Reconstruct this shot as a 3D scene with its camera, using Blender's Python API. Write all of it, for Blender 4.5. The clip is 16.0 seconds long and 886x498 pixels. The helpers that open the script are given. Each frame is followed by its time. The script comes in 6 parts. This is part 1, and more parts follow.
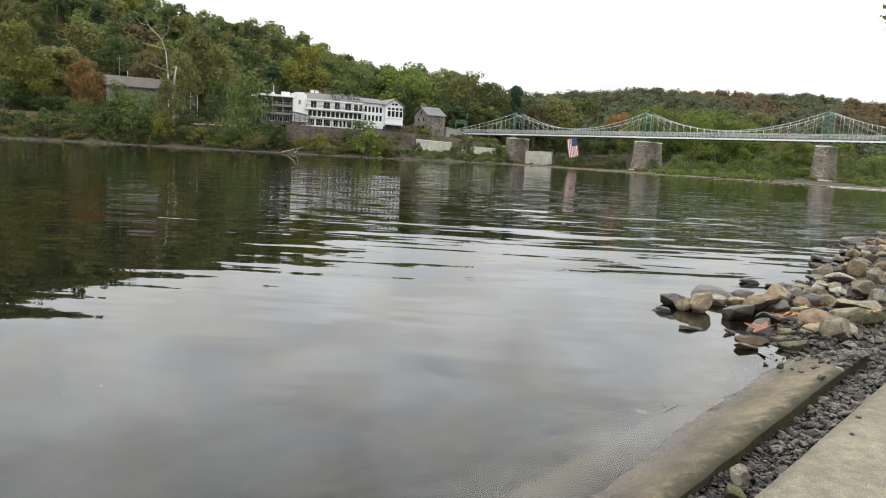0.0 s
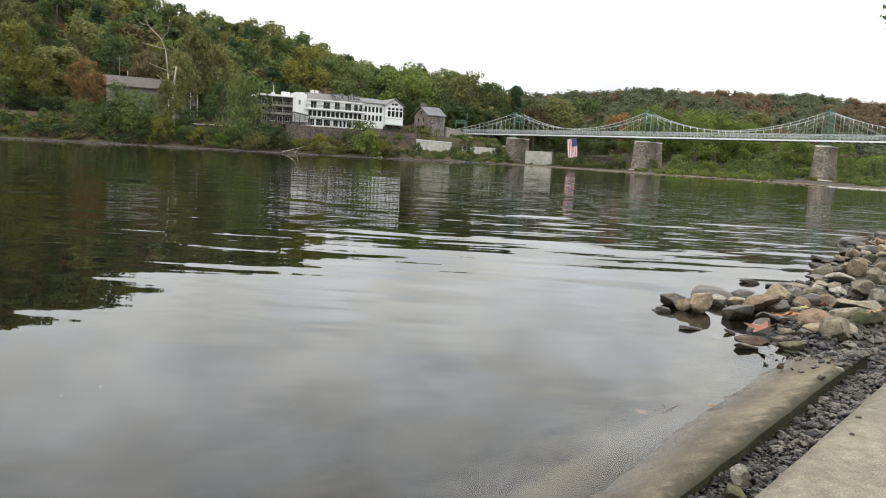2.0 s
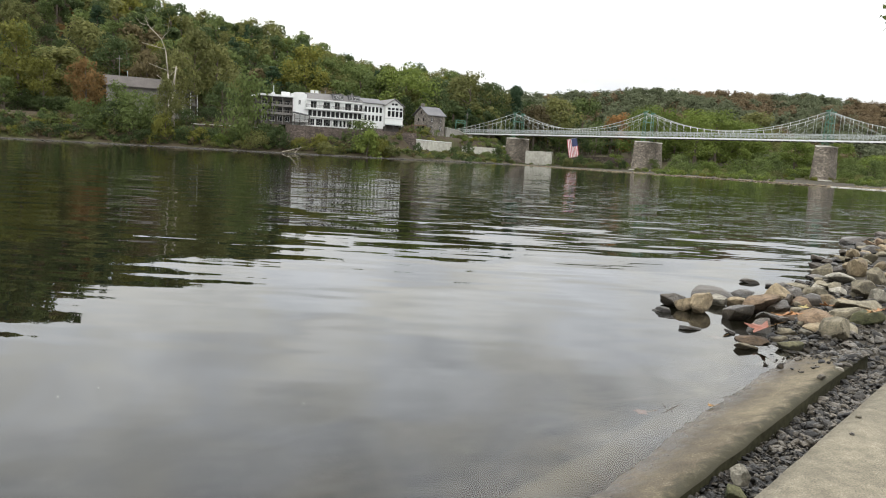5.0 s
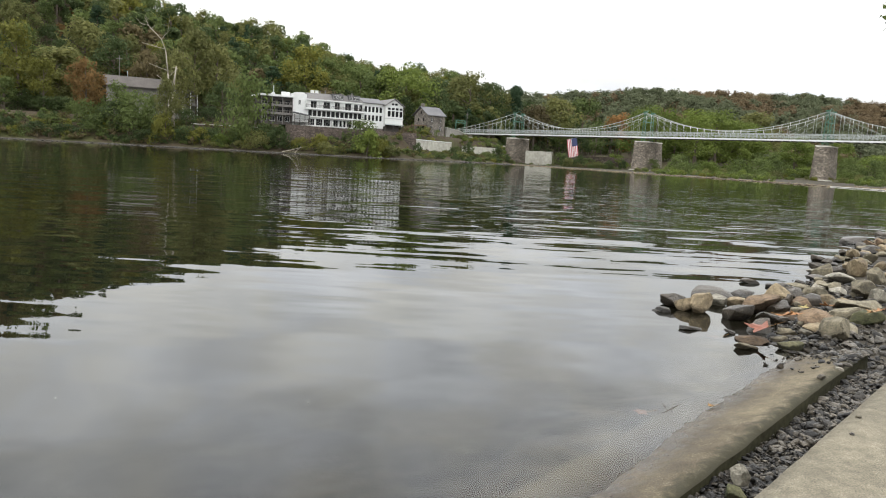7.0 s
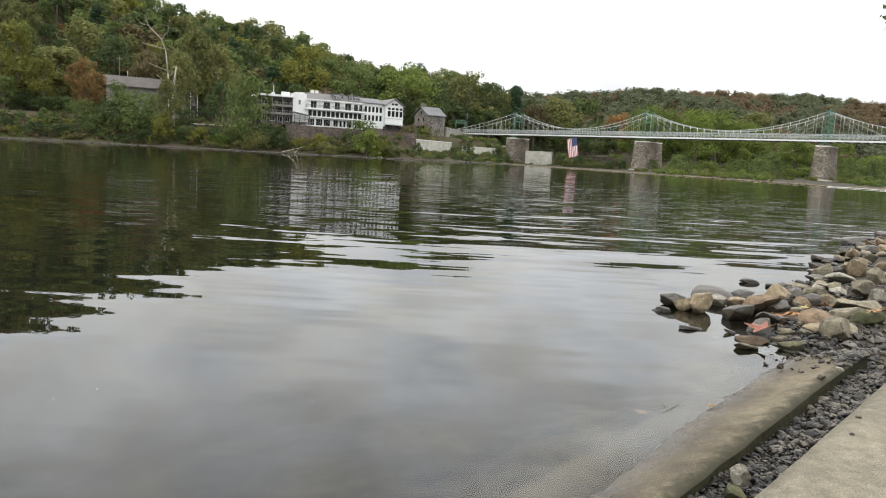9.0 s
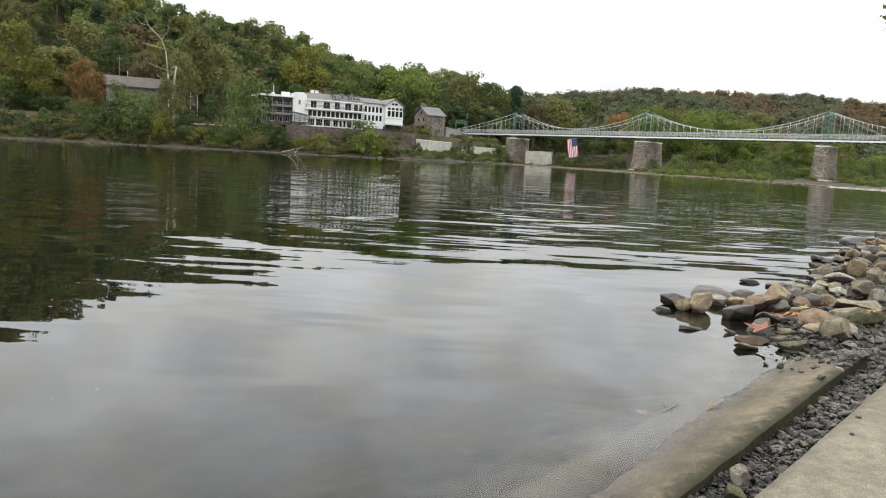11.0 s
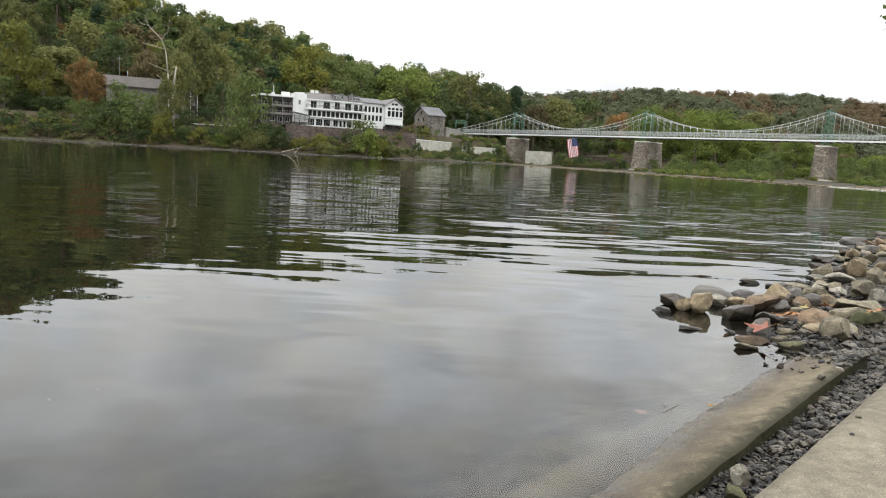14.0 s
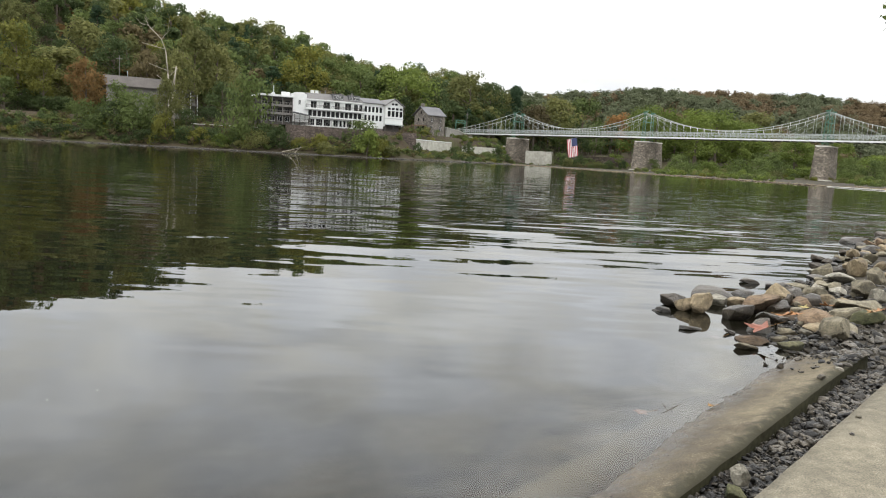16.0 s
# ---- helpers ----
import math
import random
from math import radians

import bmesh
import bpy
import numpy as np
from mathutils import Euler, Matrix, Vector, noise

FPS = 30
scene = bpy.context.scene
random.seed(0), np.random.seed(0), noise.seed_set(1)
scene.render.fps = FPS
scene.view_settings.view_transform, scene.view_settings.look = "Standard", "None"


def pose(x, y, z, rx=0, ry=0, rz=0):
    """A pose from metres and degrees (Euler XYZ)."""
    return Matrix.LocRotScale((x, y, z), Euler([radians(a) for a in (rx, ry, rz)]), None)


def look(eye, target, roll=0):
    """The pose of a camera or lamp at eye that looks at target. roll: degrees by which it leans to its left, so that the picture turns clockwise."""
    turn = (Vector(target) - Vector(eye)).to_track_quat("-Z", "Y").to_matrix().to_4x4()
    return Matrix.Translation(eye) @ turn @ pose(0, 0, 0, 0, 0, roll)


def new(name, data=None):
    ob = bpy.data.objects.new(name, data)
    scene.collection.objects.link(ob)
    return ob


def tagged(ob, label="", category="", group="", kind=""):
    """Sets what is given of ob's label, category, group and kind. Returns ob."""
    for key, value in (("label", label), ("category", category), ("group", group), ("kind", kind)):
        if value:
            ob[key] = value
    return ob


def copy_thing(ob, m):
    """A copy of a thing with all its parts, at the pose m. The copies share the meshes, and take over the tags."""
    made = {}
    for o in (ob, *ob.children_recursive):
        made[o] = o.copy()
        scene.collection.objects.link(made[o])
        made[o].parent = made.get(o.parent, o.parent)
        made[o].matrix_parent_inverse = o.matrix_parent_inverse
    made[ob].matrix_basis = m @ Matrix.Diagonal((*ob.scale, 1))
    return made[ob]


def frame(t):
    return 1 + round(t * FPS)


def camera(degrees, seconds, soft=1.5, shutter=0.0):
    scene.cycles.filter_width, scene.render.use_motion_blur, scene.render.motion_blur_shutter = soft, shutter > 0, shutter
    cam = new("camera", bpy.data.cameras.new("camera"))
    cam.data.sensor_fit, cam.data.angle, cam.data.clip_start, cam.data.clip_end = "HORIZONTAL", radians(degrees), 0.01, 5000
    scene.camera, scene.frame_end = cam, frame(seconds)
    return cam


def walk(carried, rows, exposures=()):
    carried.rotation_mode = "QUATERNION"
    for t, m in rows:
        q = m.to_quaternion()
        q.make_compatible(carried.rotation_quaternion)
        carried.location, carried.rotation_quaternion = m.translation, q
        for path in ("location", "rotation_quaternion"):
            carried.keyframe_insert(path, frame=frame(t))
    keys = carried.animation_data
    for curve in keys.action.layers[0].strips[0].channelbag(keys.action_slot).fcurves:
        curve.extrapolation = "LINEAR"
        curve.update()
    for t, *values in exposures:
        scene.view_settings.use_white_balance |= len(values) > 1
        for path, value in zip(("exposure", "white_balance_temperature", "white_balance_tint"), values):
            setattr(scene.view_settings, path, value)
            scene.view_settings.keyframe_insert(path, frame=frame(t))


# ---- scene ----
# a river cove seen from a concrete landing; metres, x right, y across the river, z up from the water
cam = camera(65, 16.0, 1.1)
EYE = Vector((0.0, 0.0, 1.2))
VIEW = look(EYE, EYE + Vector((0, math.cos(radians(7.51)), -math.sin(radians(7.51)))), 3.116)
walk(cam, [(0.0, VIEW), (16.0, VIEW)])
scene.view_settings.exposure = 0.0

# ---------------------------------------------------------------- sky and sun
SUN_EL, SUN_ROT = radians(48), radians(205)
world = bpy.data.worlds.new("overcast_sky")
scene.world = world
world.use_nodes = True


def node(nt, kind, **inputs):
    n = nt.nodes.new(kind)
    for k, v in inputs.items():
        n.inputs[k.replace("_", " ")].default_value = v
    return n


def math_node(nt, op, a, b=None):
    n = nt.nodes.new("ShaderNodeMath")
    n.operation = op
    for i, v in enumerate((a, b)):
        if v is None:
            continue
        if isinstance(v, (int, float)):
            n.inputs[i].default_value = v
        else:
            nt.links.new(v, n.inputs[i])
    return n.outputs[0]


def mix_node(nt, fac, a, b, blend="MIX"):
    n = nt.nodes.new("ShaderNodeMix")
    n.data_type, n.blend_type = "RGBA", blend
    for s, v in ((n.inputs[0], fac), (n.inputs[6], a), (n.inputs[7], b)):
        if isinstance(v, (int, float)):
            s.default_value = v
        elif isinstance(v, tuple):
            s.default_value = (*v, 1)[:4]
        else:
            nt.links.new(v, s)
    return n.outputs[2]


def ramp_node(nt, fac, stops):
    n = nt.nodes.new("ShaderNodeValToRGB")
    while len(n.color_ramp.elements) < len(stops):
        n.color_ramp.elements.new(0.5)
    for e, (p, c) in zip(n.color_ramp.elements, stops):
        e.position, e.color = p, ((c, c, c, 1) if isinstance(c, (int, float)) else (*c, 1))
    nt.links.new(fac, n.inputs[0])
    return n.outputs[0]


def noise_node(nt, vec, scale, detail=4.0, rough=0.55, distort=0.0):
    n = node(nt, "ShaderNodeTexNoise", Scale=scale, Detail=detail, Roughness=rough, Distortion=distort)
    if vec is not None:
        nt.links.new(vec, n.inputs["Vector"])
    return n


def map_node(nt, vec, scale=(1, 1, 1), loc=(0, 0, 0), rot=(0, 0, 0)):
    n = nt.nodes.new("ShaderNodeMapping")
    n.inputs["Scale"].default_value, n.inputs["Location"].default_value, n.inputs["Rotation"].default_value = scale, loc, rot
    nt.links.new(vec, n.inputs["Vector"])
    return n.outputs[0]


def build_sky():
    nt = world.node_tree
    nt.nodes.clear()
    out, bg = nt.nodes.new("ShaderNodeOutputWorld"), nt.nodes.new("ShaderNodeBackground")
    sky = nt.nodes.new("ShaderNodeTexSky")
    sky.sky_type, sky.sun_disc, sky.sun_elevation, sky.sun_rotation = "NISHITA", False, SUN_EL, SUN_ROT
    tc = nt.nodes.new("ShaderNodeTexCoord")
    sep = nt.nodes.new("ShaderNodeSeparateXYZ")
    nt.links.new(tc.outputs["Generated"], sep.inputs[0])
    up = math_node(nt, "MAXIMUM", sep.outputs[2], 0.0)
    # an overcast layer: brighter overhead, broken by soft grey cloud bellies
    lift = math_node(nt, "ADD", up, 0.22)
    px, py = math_node(nt, "DIVIDE", sep.outputs[0], lift), math_node(nt, "DIVIDE", sep.outputs[1], lift)
    comb = nt.nodes.new("ShaderNodeCombineXYZ")
    nt.links.new(px, comb.inputs[0])
    nt.links.new(py, comb.inputs[1])
    big = noise_node(nt, comb.outputs[0], 2.2, 5, 0.55, 0.4).outputs["Fac"]
    cloud = ramp_node(nt, big, [(0.34, 0.76), (0.5, 0.96), (0.66, 1.16)])
    glow = ramp_node(nt, up, [(0.0, 0.96), (0.08, 1.0), (0.13, 1.28), (0.20, 1.85), (0.36, 2.45), (1.0, 2.9)])
    # cloud bellies fade out in the bright band over the hills
    cloud = mix_node(nt, ramp_node(nt, up, [(0.03, 0.35), (0.30, 1.0)]), (1.0, 1.0, 1.0), cloud)
    grey = mix_node(nt, 1.0, cloud, glow, "MULTIPLY")
    hue = noise_node(nt, comb.outputs[0], 3.1, 3, 0.5, 0.3).outputs["Fac"]
    tint = mix_node(nt, 1.0, grey, ramp_node(nt, hue, [(0.38, (0.965, 0.99, 1.03)), (0.62, (1.01, 1.0, 0.955))]), "MULTIPLY")
    dim = mix_node(nt, 1.0, sky.outputs[0], (0.1, 0.1, 0.1), "MULTIPLY")
    nt.links.new(mix_node(nt, 0.93, dim, tint), bg.inputs["Color"])
    bg.inputs["Strength"].default_value = 1.0
    nt.links.new(bg.outputs[0], out.inputs[0])


build_sky()
sun_data = bpy.data.lights.new("sun", "SUN")
sun_data.energy, sun_data.angle, sun_data.color = 0.7, radians(25), (1.0, 0.96, 0.9)
sun = new("sun", sun_data)
sun.matrix_world = look((0, 0, 300), Vector((0, 0, 300)) - Vector((math.sin(SUN_ROT) * math.cos(SUN_EL), math.cos(SUN_ROT) * math.cos(SUN_EL), math.sin(SUN_EL))))


# ---------------------------------------------------------------- materials
def material(name, rough=0.7, metal=0.0, spec=0.3):
    m = bpy.data.materials.new(name)
    m.use_nodes = True
    b = m.node_tree.nodes["Principled BSDF"]
    b.inputs["Roughness"].default_value, b.inputs["Metallic"].default_value = rough, metal
    b.inputs["Specular IOR Level"].default_value = spec
    return m, m.node_tree, b


def bump(nt, b, height, strength=0.4, distance=0.02):
    n = node(nt, "ShaderNodeBump", Strength=strength, Distance=distance)
    nt.links.new(height, n.inputs["Height"])
    nt.links.new(n.outputs[0], b.inputs["Normal"])


def plain(name, c, rough=0.6, metal=0.0, scale=6.0, vary=0.25, spec=0.3):
    """A surface with grain and broad stains round one colour."""
    m, nt, b = material(name, rough, metal, spec)
    pos = nt.nodes.new("ShaderNodeNewGeometry").outputs["Position"]
    a = noise_node(nt, pos, scale, 5).outputs["Fac"]
    g = noise_node(nt, pos, scale * 0.13, 3).outputs["Fac"]
    f = math_node(nt, "ADD", math_node(nt, "MULTIPLY", a, 0.6), math_node(nt, "MULTIPLY", g, 0.4))
    lo, hi = tuple(v * (1 - vary) for v in c), tuple(min(1, v * (1 + vary)) for v in c)
    nt.links.new(ramp_node(nt, f, [(0.3, lo), (0.7, hi)]), b.inputs["Base Color"])
    bump(nt, b, a, 0.2, 0.02)
    return m


def foliage(name, lo, hi, through_light=0.42):
    m, nt, b = material(name, 0.7, 0.0, 0.15)
    geo = nt.nodes.new("ShaderNodeNewGeometry")
    info = nt.nodes.new("ShaderNodeObjectInfo")
    f = math_node(nt, "ADD", math_node(nt, "MULTIPLY", geo.outputs["Random Per Island"], 0.34), math_node(nt, "MULTIPLY", info.outputs["Random"], 0.42))
    patch = noise_node(nt, geo.outputs["Position"], 0.35, 2).outputs["Fac"]
    f = math_node(nt, "ADD", f, math_node(nt, "MULTIPLY", math_node(nt, "SUBTRACT", patch, 0.38), 0.75))
    c = ramp_node(nt, f, [(0.05, lo), (0.95, hi)])
    nt.links.new(c, b.inputs["Base Color"])
    tr = nt.nodes.new("ShaderNodeBsdfTranslucent")
    nt.links.new(c, tr.inputs["Color"])
    mx = nt.nodes.new("ShaderNodeMixShader")
    mx.inputs[0].default_value = through_light
    nt.links.new(b.outputs[0], mx.inputs[1])
    nt.links.new(tr.outputs[0], mx.inputs[2])
    nt.links.new(mx.outputs[0], nt.nodes["Material Output"].inputs[0])
    return m


LEAF = {
    "green": foliage("leaf_green", (0.055, 0.078, 0.026), (0.16, 0.20, 0.064)),
    "dark": foliage("leaf_dark_green", (0.030, 0.046, 0.018), (0.095, 0.128, 0.048)),
    "olive": foliage("leaf_olive", (0.074, 0.083, 0.030), (0.20, 0.20, 0.070)),
    "yellow": foliage("leaf_yellow_green", (0.080, 0.086, 0.020), (0.225, 0.22, 0.048)),
    "brown": foliage("leaf_brown", (0.075, 0.064, 0.034), (0.185, 0.150, 0.075)),
    "orange": foliage("leaf_orange", (0.135, 0.074, 0.028), (0.30, 0.165, 0.062)),
    "russet": foliage("leaf_russet", (0.088, 0.062, 0.024), (0.215, 0.130, 0.050)),
    "conifer": foliage("leaf_conifer", (0.024, 0.044, 0.023), (0.064, 0.104, 0.052)),
    # ridge leaves: distance haze is put into these paler, flatter colours
    "far": foliage("leaf_hazed_far_green", (0.104, 0.122, 0.070), (0.156, 0.172, 0.100), 0.5),
    "far_rust": foliage("leaf_hazed_far_rust", (0.142, 0.108, 0.064), (0.200, 0.150, 0.086), 0.5),
    "bright": foliage("leaf_bright_green", (0.070, 0.100, 0.022), (0.190, 0.235, 0.055)),
}
BARK = plain("bark", (0.11, 0.09, 0.07), 0.9, scale=3, vary=0.4)
PALE_BARK = plain("pale_bark", (0.30, 0.27, 0.22), 0.85, scale=1.2, vary=0.4)
WHITE = plain("white_paint", (0.61, 0.62, 0.61), 0.55, scale=1.5, vary=0.08)
GREEN_STEEL = plain("green_steel", (0.075, 0.17, 0.125), 0.5, scale=1.5, vary=0.2)
PALE_STEEL = plain("pale_steel", (0.38, 0.41, 0.40), 0.5, scale=1.0, vary=0.15)
CABLE = plain("cable_grey", (0.34, 0.36, 0.33), 0.6, scale=1.0, vary=0.2)
SLATE = plain("slate_roof", (0.13, 0.13, 0.135), 0.7, scale=2.5, vary=0.3)
OLD_ROOF = plain("weathered_brown_roof", (0.095, 0.085, 0.078), 0.85, scale=2.5, vary=0.35)
BRIGHT_PAINT = plain("bright_bridge_paint", (0.66, 0.68, 0.67), 0.5, scale=1.0, vary=0.12)
PALE_ROOF = plain("pale_shingle_roof", (0.155, 0.15, 0.146), 0.75, scale=2.5, vary=0.2)
DARK_WOOD = plain("dark_timber", (0.075, 0.068, 0.062), 0.75, scale=2.0, vary=0.3)
GREY_BOARD = plain("grey_boarding", (0.17, 0.16, 0.15), 0.75, scale=2.0, vary=0.25)
BROWN_WALL = plain("brown_retaining_stone", (0.125, 0.105, 0.095), 0.9, scale=1.5, vary=0.4)
GLASS_DARK = plain("window_glass", (0.012, 0.013, 0.014), 0.12, scale=0.6, vary=0.3, spec=0.2)
CHALK = plain("chalky_coping", (0.58, 0.56, 0.51), 0.9, scale=0.9, vary=0.25)
PALE_CONCRETE = plain("weathered_concrete", (0.40, 0.39, 0.34), 0.85, scale=0.8, vary=0.35)


def masonry(name, c, size, dark=0.45):
    """Rubble masonry: each stone with its own shade, darker joints."""
    m, nt, b = material(name, 0.9, 0, 0.2)
    pos = nt.nodes.new("ShaderNodeNewGeometry").outputs["Position"]
    v = node(nt, "ShaderNodeTexVoronoi", Scale=1.0)
    mapped = map_node(nt, pos, (1 / size, 1 / size, 1.9 / size))
    nt.links.new(mapped, v.inputs["Vector"])
    e = node(nt, "ShaderNodeTexVoronoi", Scale=1.0)
    e.feature = "DISTANCE_TO_EDGE"
    nt.links.new(mapped, e.inputs["Vector"])
    joint = ramp_node(nt, e.outputs["Distance"], [(0.02, 1.0), (0.1, 0.0)])
    stone = ramp_node(nt, v.outputs["Color"], [(0.15, tuple(x * 0.6 for x in c)), (0.85, tuple(x * 1.45 for x in c))])
    stain = ramp_node(nt, noise_node(nt, pos, 0.35, 4).outputs["Fac"], [(0.35, 0.6), (0.65, 1.1)])
    stone = mix_node(nt, 1.0, stone, stain, "MULTIPLY")
    nt.links.new(mix_node(nt, joint, stone, tuple(x * dark for x in c)), b.inputs["Base Color"])
    bump(nt, b, ramp_node(nt, e.outputs["Distance"], [(0.0, 0.0), (0.15, 1.0)]), 0.7, 0.06)
    return m


PIER_STONE = masonry("pier_masonry", (0.23, 0.20, 0.165), 0.75)
HOUSE_STONE = masonry("house_masonry", (0.19, 0.172, 0.152), 0.5)


def ground_material():
    m, nt, b = material("earth_and_litter", 0.95, 0, 0.15)
    geo = nt.nodes.new("ShaderNodeNewGeometry")
    pos = geo.outputs["Position"]
    sep = nt.nodes.new("ShaderNodeSeparateXYZ")
    nt.links.new(pos, sep.inputs[0])
    big = noise_node(nt, pos, 0.18, 5).outputs["Fac"]
    fine = noise_node(nt, pos, 3.0, 6).outputs["Fac"]
    litter = mix_node(nt, ramp_node(nt, big, [(0.46, 0.0), (0.68, 1.0)]), (0.055, 0.043, 0.027), (0.066, 0.072, 0.026))
    silt = ramp_node(nt, fine, [(0.3, (0.024, 0.021, 0.017)), (0.7, (0.068, 0.060, 0.048))])
    under = math_node(nt, "SUBTRACT", math_node(nt, "MULTIPLY", sep.outputs[2], -18.0), 0.8)
    under.node.use_clamp = True
    bed = noise_node(nt, pos, 1.7, 5, 0.65, 0.8).outputs["Fac"]
    silt = mix_node(nt, math_node(nt, "MULTIPLY", under, ramp_node(nt, bed, [(0.42, 0.0), (0.66, 0.85)])), silt, (0.24, 0.215, 0.17))
    c = mix_node(nt, ramp_node(nt, sep.outputs[2], [(0.0, 0.0), (0.5, 1.0)]), silt, litter)
    shade = ramp_node(nt, fine, [(0.3, 0.6), (0.7, 1.3)])
    nt.links.new(mix_node(nt, 1.0, c, shade, "MULTIPLY"), b.inputs["Base Color"])
    bump(nt, b, fine, 0.5, 0.05)
    return m


GROUND = ground_material()


def water_material():
    """Clear reflecting surface over silt-laden water; ripples lean the normal."""
    m = bpy.data.materials.new("river_water")
    m.use_nodes = True
    nt = m.node_tree
    nt.nodes.clear()
    out = nt.nodes.new("ShaderNodeOutputMaterial")
    tc = nt.nodes.new("ShaderNodeTexCoord")
    geo = nt.nodes.new("ShaderNodeNewGeometry")
    moving, still = tc.outputs["Object"], geo.outputs["Position"]

    def slope(vec, scale, rot, gain, detail=2.0):
        n = noise_node(nt, map_node(nt, vec, scale, rot=(0, 0, rot)), 1.0, detail, 0.5)
        s = nt.nodes.new("ShaderNodeSeparateColor")
        nt.links.new(n.outputs["Color"], s.inputs[0])
        return [math_node(nt, "MULTIPLY", math_node(nt, "SUBTRACT", s.outputs[i], 0.5), g) for i, g in ((0, gain[0]), (1, gain[1]))]

    waves = [
        slope(moving, (0.60, 2.5, 1), 0.06, (0.020, 0.104)),
        slope(moving, (0.75, 4.8, 1), -0.05, (0.012, 0.062)),
        slope(moving, (0.22, 0.9, 1), -0.10, (0.010, 0.036)),
        slope(still, (0.35, 1.5, 1), 0.12, (0.008, 0.036)),
        slope(moving, (2.2, 5.0, 1), 0.0, (0.008, 0.014)),
    ]
    sx, sy = waves[0]
    for a, b2 in waves[1:]:
        sx, sy = math_node(nt, "ADD", sx, a), math_node(nt, "ADD", sy, b2)
    # the shallow cove by the landing lies calmer than the open river
    at = nt.nodes.new("ShaderNodeSeparateXYZ")
    nt.links.new(still, at.inputs[0])
    open_water = ramp_node(nt, math_node(nt, "MULTIPLY", at.outputs[1], 1 / 100), [(0.02, 0.22), (0.06, 0.80), (0.10, 1.25), (0.30, 1.02), (0.7, 0.55)])
    sx, sy = math_node(nt, "MULTIPLY", sx, open_water), math_node(nt, "MULTIPLY", sy, open_water)
    comb = nt.nodes.new("ShaderNodeCombineXYZ")
    nt.links.new(sx, comb.inputs[0])
    nt.links.new(sy, comb.inputs[1])
    comb.inputs[2].default_value = 1.0
    norm = nt.nodes.new("ShaderNodeVectorMath")
    norm.operation = "NORMALIZE"
    nt.links.new(comb.outputs[0], norm.inputs[0])
    n = norm.outputs[0]
    gl = node(nt, "ShaderNodeBsdfGlossy", Roughness=0.0)
    gl.inputs["Color"].default_value = (0.97, 0.98, 0.98, 1)
    fr = node(nt, "ShaderNodeFresnel", IOR=1.333)
    nt.links.new(n, gl.inputs["Normal"])
    nt.links.new(n, fr.inputs["Normal"])
    # silty water darkens off the landing, painting in light lost as the bed falls
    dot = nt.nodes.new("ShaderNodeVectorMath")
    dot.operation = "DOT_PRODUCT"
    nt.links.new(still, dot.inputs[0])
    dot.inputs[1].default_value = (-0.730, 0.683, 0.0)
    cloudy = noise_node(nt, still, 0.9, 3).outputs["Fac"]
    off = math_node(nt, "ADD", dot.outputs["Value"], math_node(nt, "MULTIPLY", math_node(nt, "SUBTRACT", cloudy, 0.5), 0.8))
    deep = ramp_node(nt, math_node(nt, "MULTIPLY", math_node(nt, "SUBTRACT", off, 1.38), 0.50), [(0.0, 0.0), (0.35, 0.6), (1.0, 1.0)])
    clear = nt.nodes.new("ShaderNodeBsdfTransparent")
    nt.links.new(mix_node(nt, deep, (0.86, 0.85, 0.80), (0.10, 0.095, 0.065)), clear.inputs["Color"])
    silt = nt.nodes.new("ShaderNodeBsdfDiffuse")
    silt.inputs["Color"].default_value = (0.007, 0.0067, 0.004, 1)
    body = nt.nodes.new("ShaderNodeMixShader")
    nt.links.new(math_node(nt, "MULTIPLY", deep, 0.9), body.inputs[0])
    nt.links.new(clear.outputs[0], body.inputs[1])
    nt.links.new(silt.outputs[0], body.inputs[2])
    mx = nt.nodes.new("ShaderNodeMixShader")
    nt.links.new(fr.outputs[0], mx.inputs[0])
    nt.links.new(body.outputs[0], mx.inputs[1])
    nt.links.new(gl.outputs[0], mx.inputs[2])
    nt.links.new(mx.outputs[0], out.inputs[0])
    return m


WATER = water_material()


# ---------------------------------------------------------------- mesh helpers
def part(name, bm, mat, parent=None, label="", smooth=False):
    me = bpy.data.meshes.new(name)
    bm.to_mesh(me)
    bm.free()
    me.materials.append(mat)
    if smooth:
        me.polygons.foreach_set("use_smooth", [True] * len(me.polygons))
    ob = new(name, me)
    ob.parent = parent
    if label:
        tagged(ob, label)
    return ob


def thing(name, m, label, category, group="", kind=""):
    ob = new(name)
    ob.matrix_world = m
    ob.empty_display_size = 0.2
    return tagged(ob, label, category, group, kind)


def box(bm, x0, x1, y0, y1, z0, z1, bevel=0.0):
    r = bmesh.ops.create_cube(bm, size=1, matrix=Matrix.Translation(((x0 + x1) / 2, (y0 + y1) / 2, (z0 + z1) / 2)) @ Matrix.Diagonal((x1 - x0, y1 - y0, z1 - z0, 1)))
    if bevel:
        edges = list({e for v in r["verts"] for e in v.link_edges})
        bmesh.ops.bevel(bm, geom=edges, offset=bevel, segments=1, affect="EDGES")
    return bm


def boxes(*rows, bevel=0.0):
    bm = bmesh.new()
    for r in rows:
        box(bm, *r, bevel=bevel)
    return bm


def rod(bm, a, b, r0, r1=None, seg=8):
    a, b = Vector(a), Vector(b)
    d = b - a
    m = Matrix.Translation((a + b) / 2) @ d.to_track_quat("Z", "Y").to_matrix().to_4x4()
    bmesh.ops.create_cone(bm, cap_ends=True, segments=seg, radius1=r0, radius2=r0 if r1 is None else r1, depth=d.length, matrix=m)
    return bm


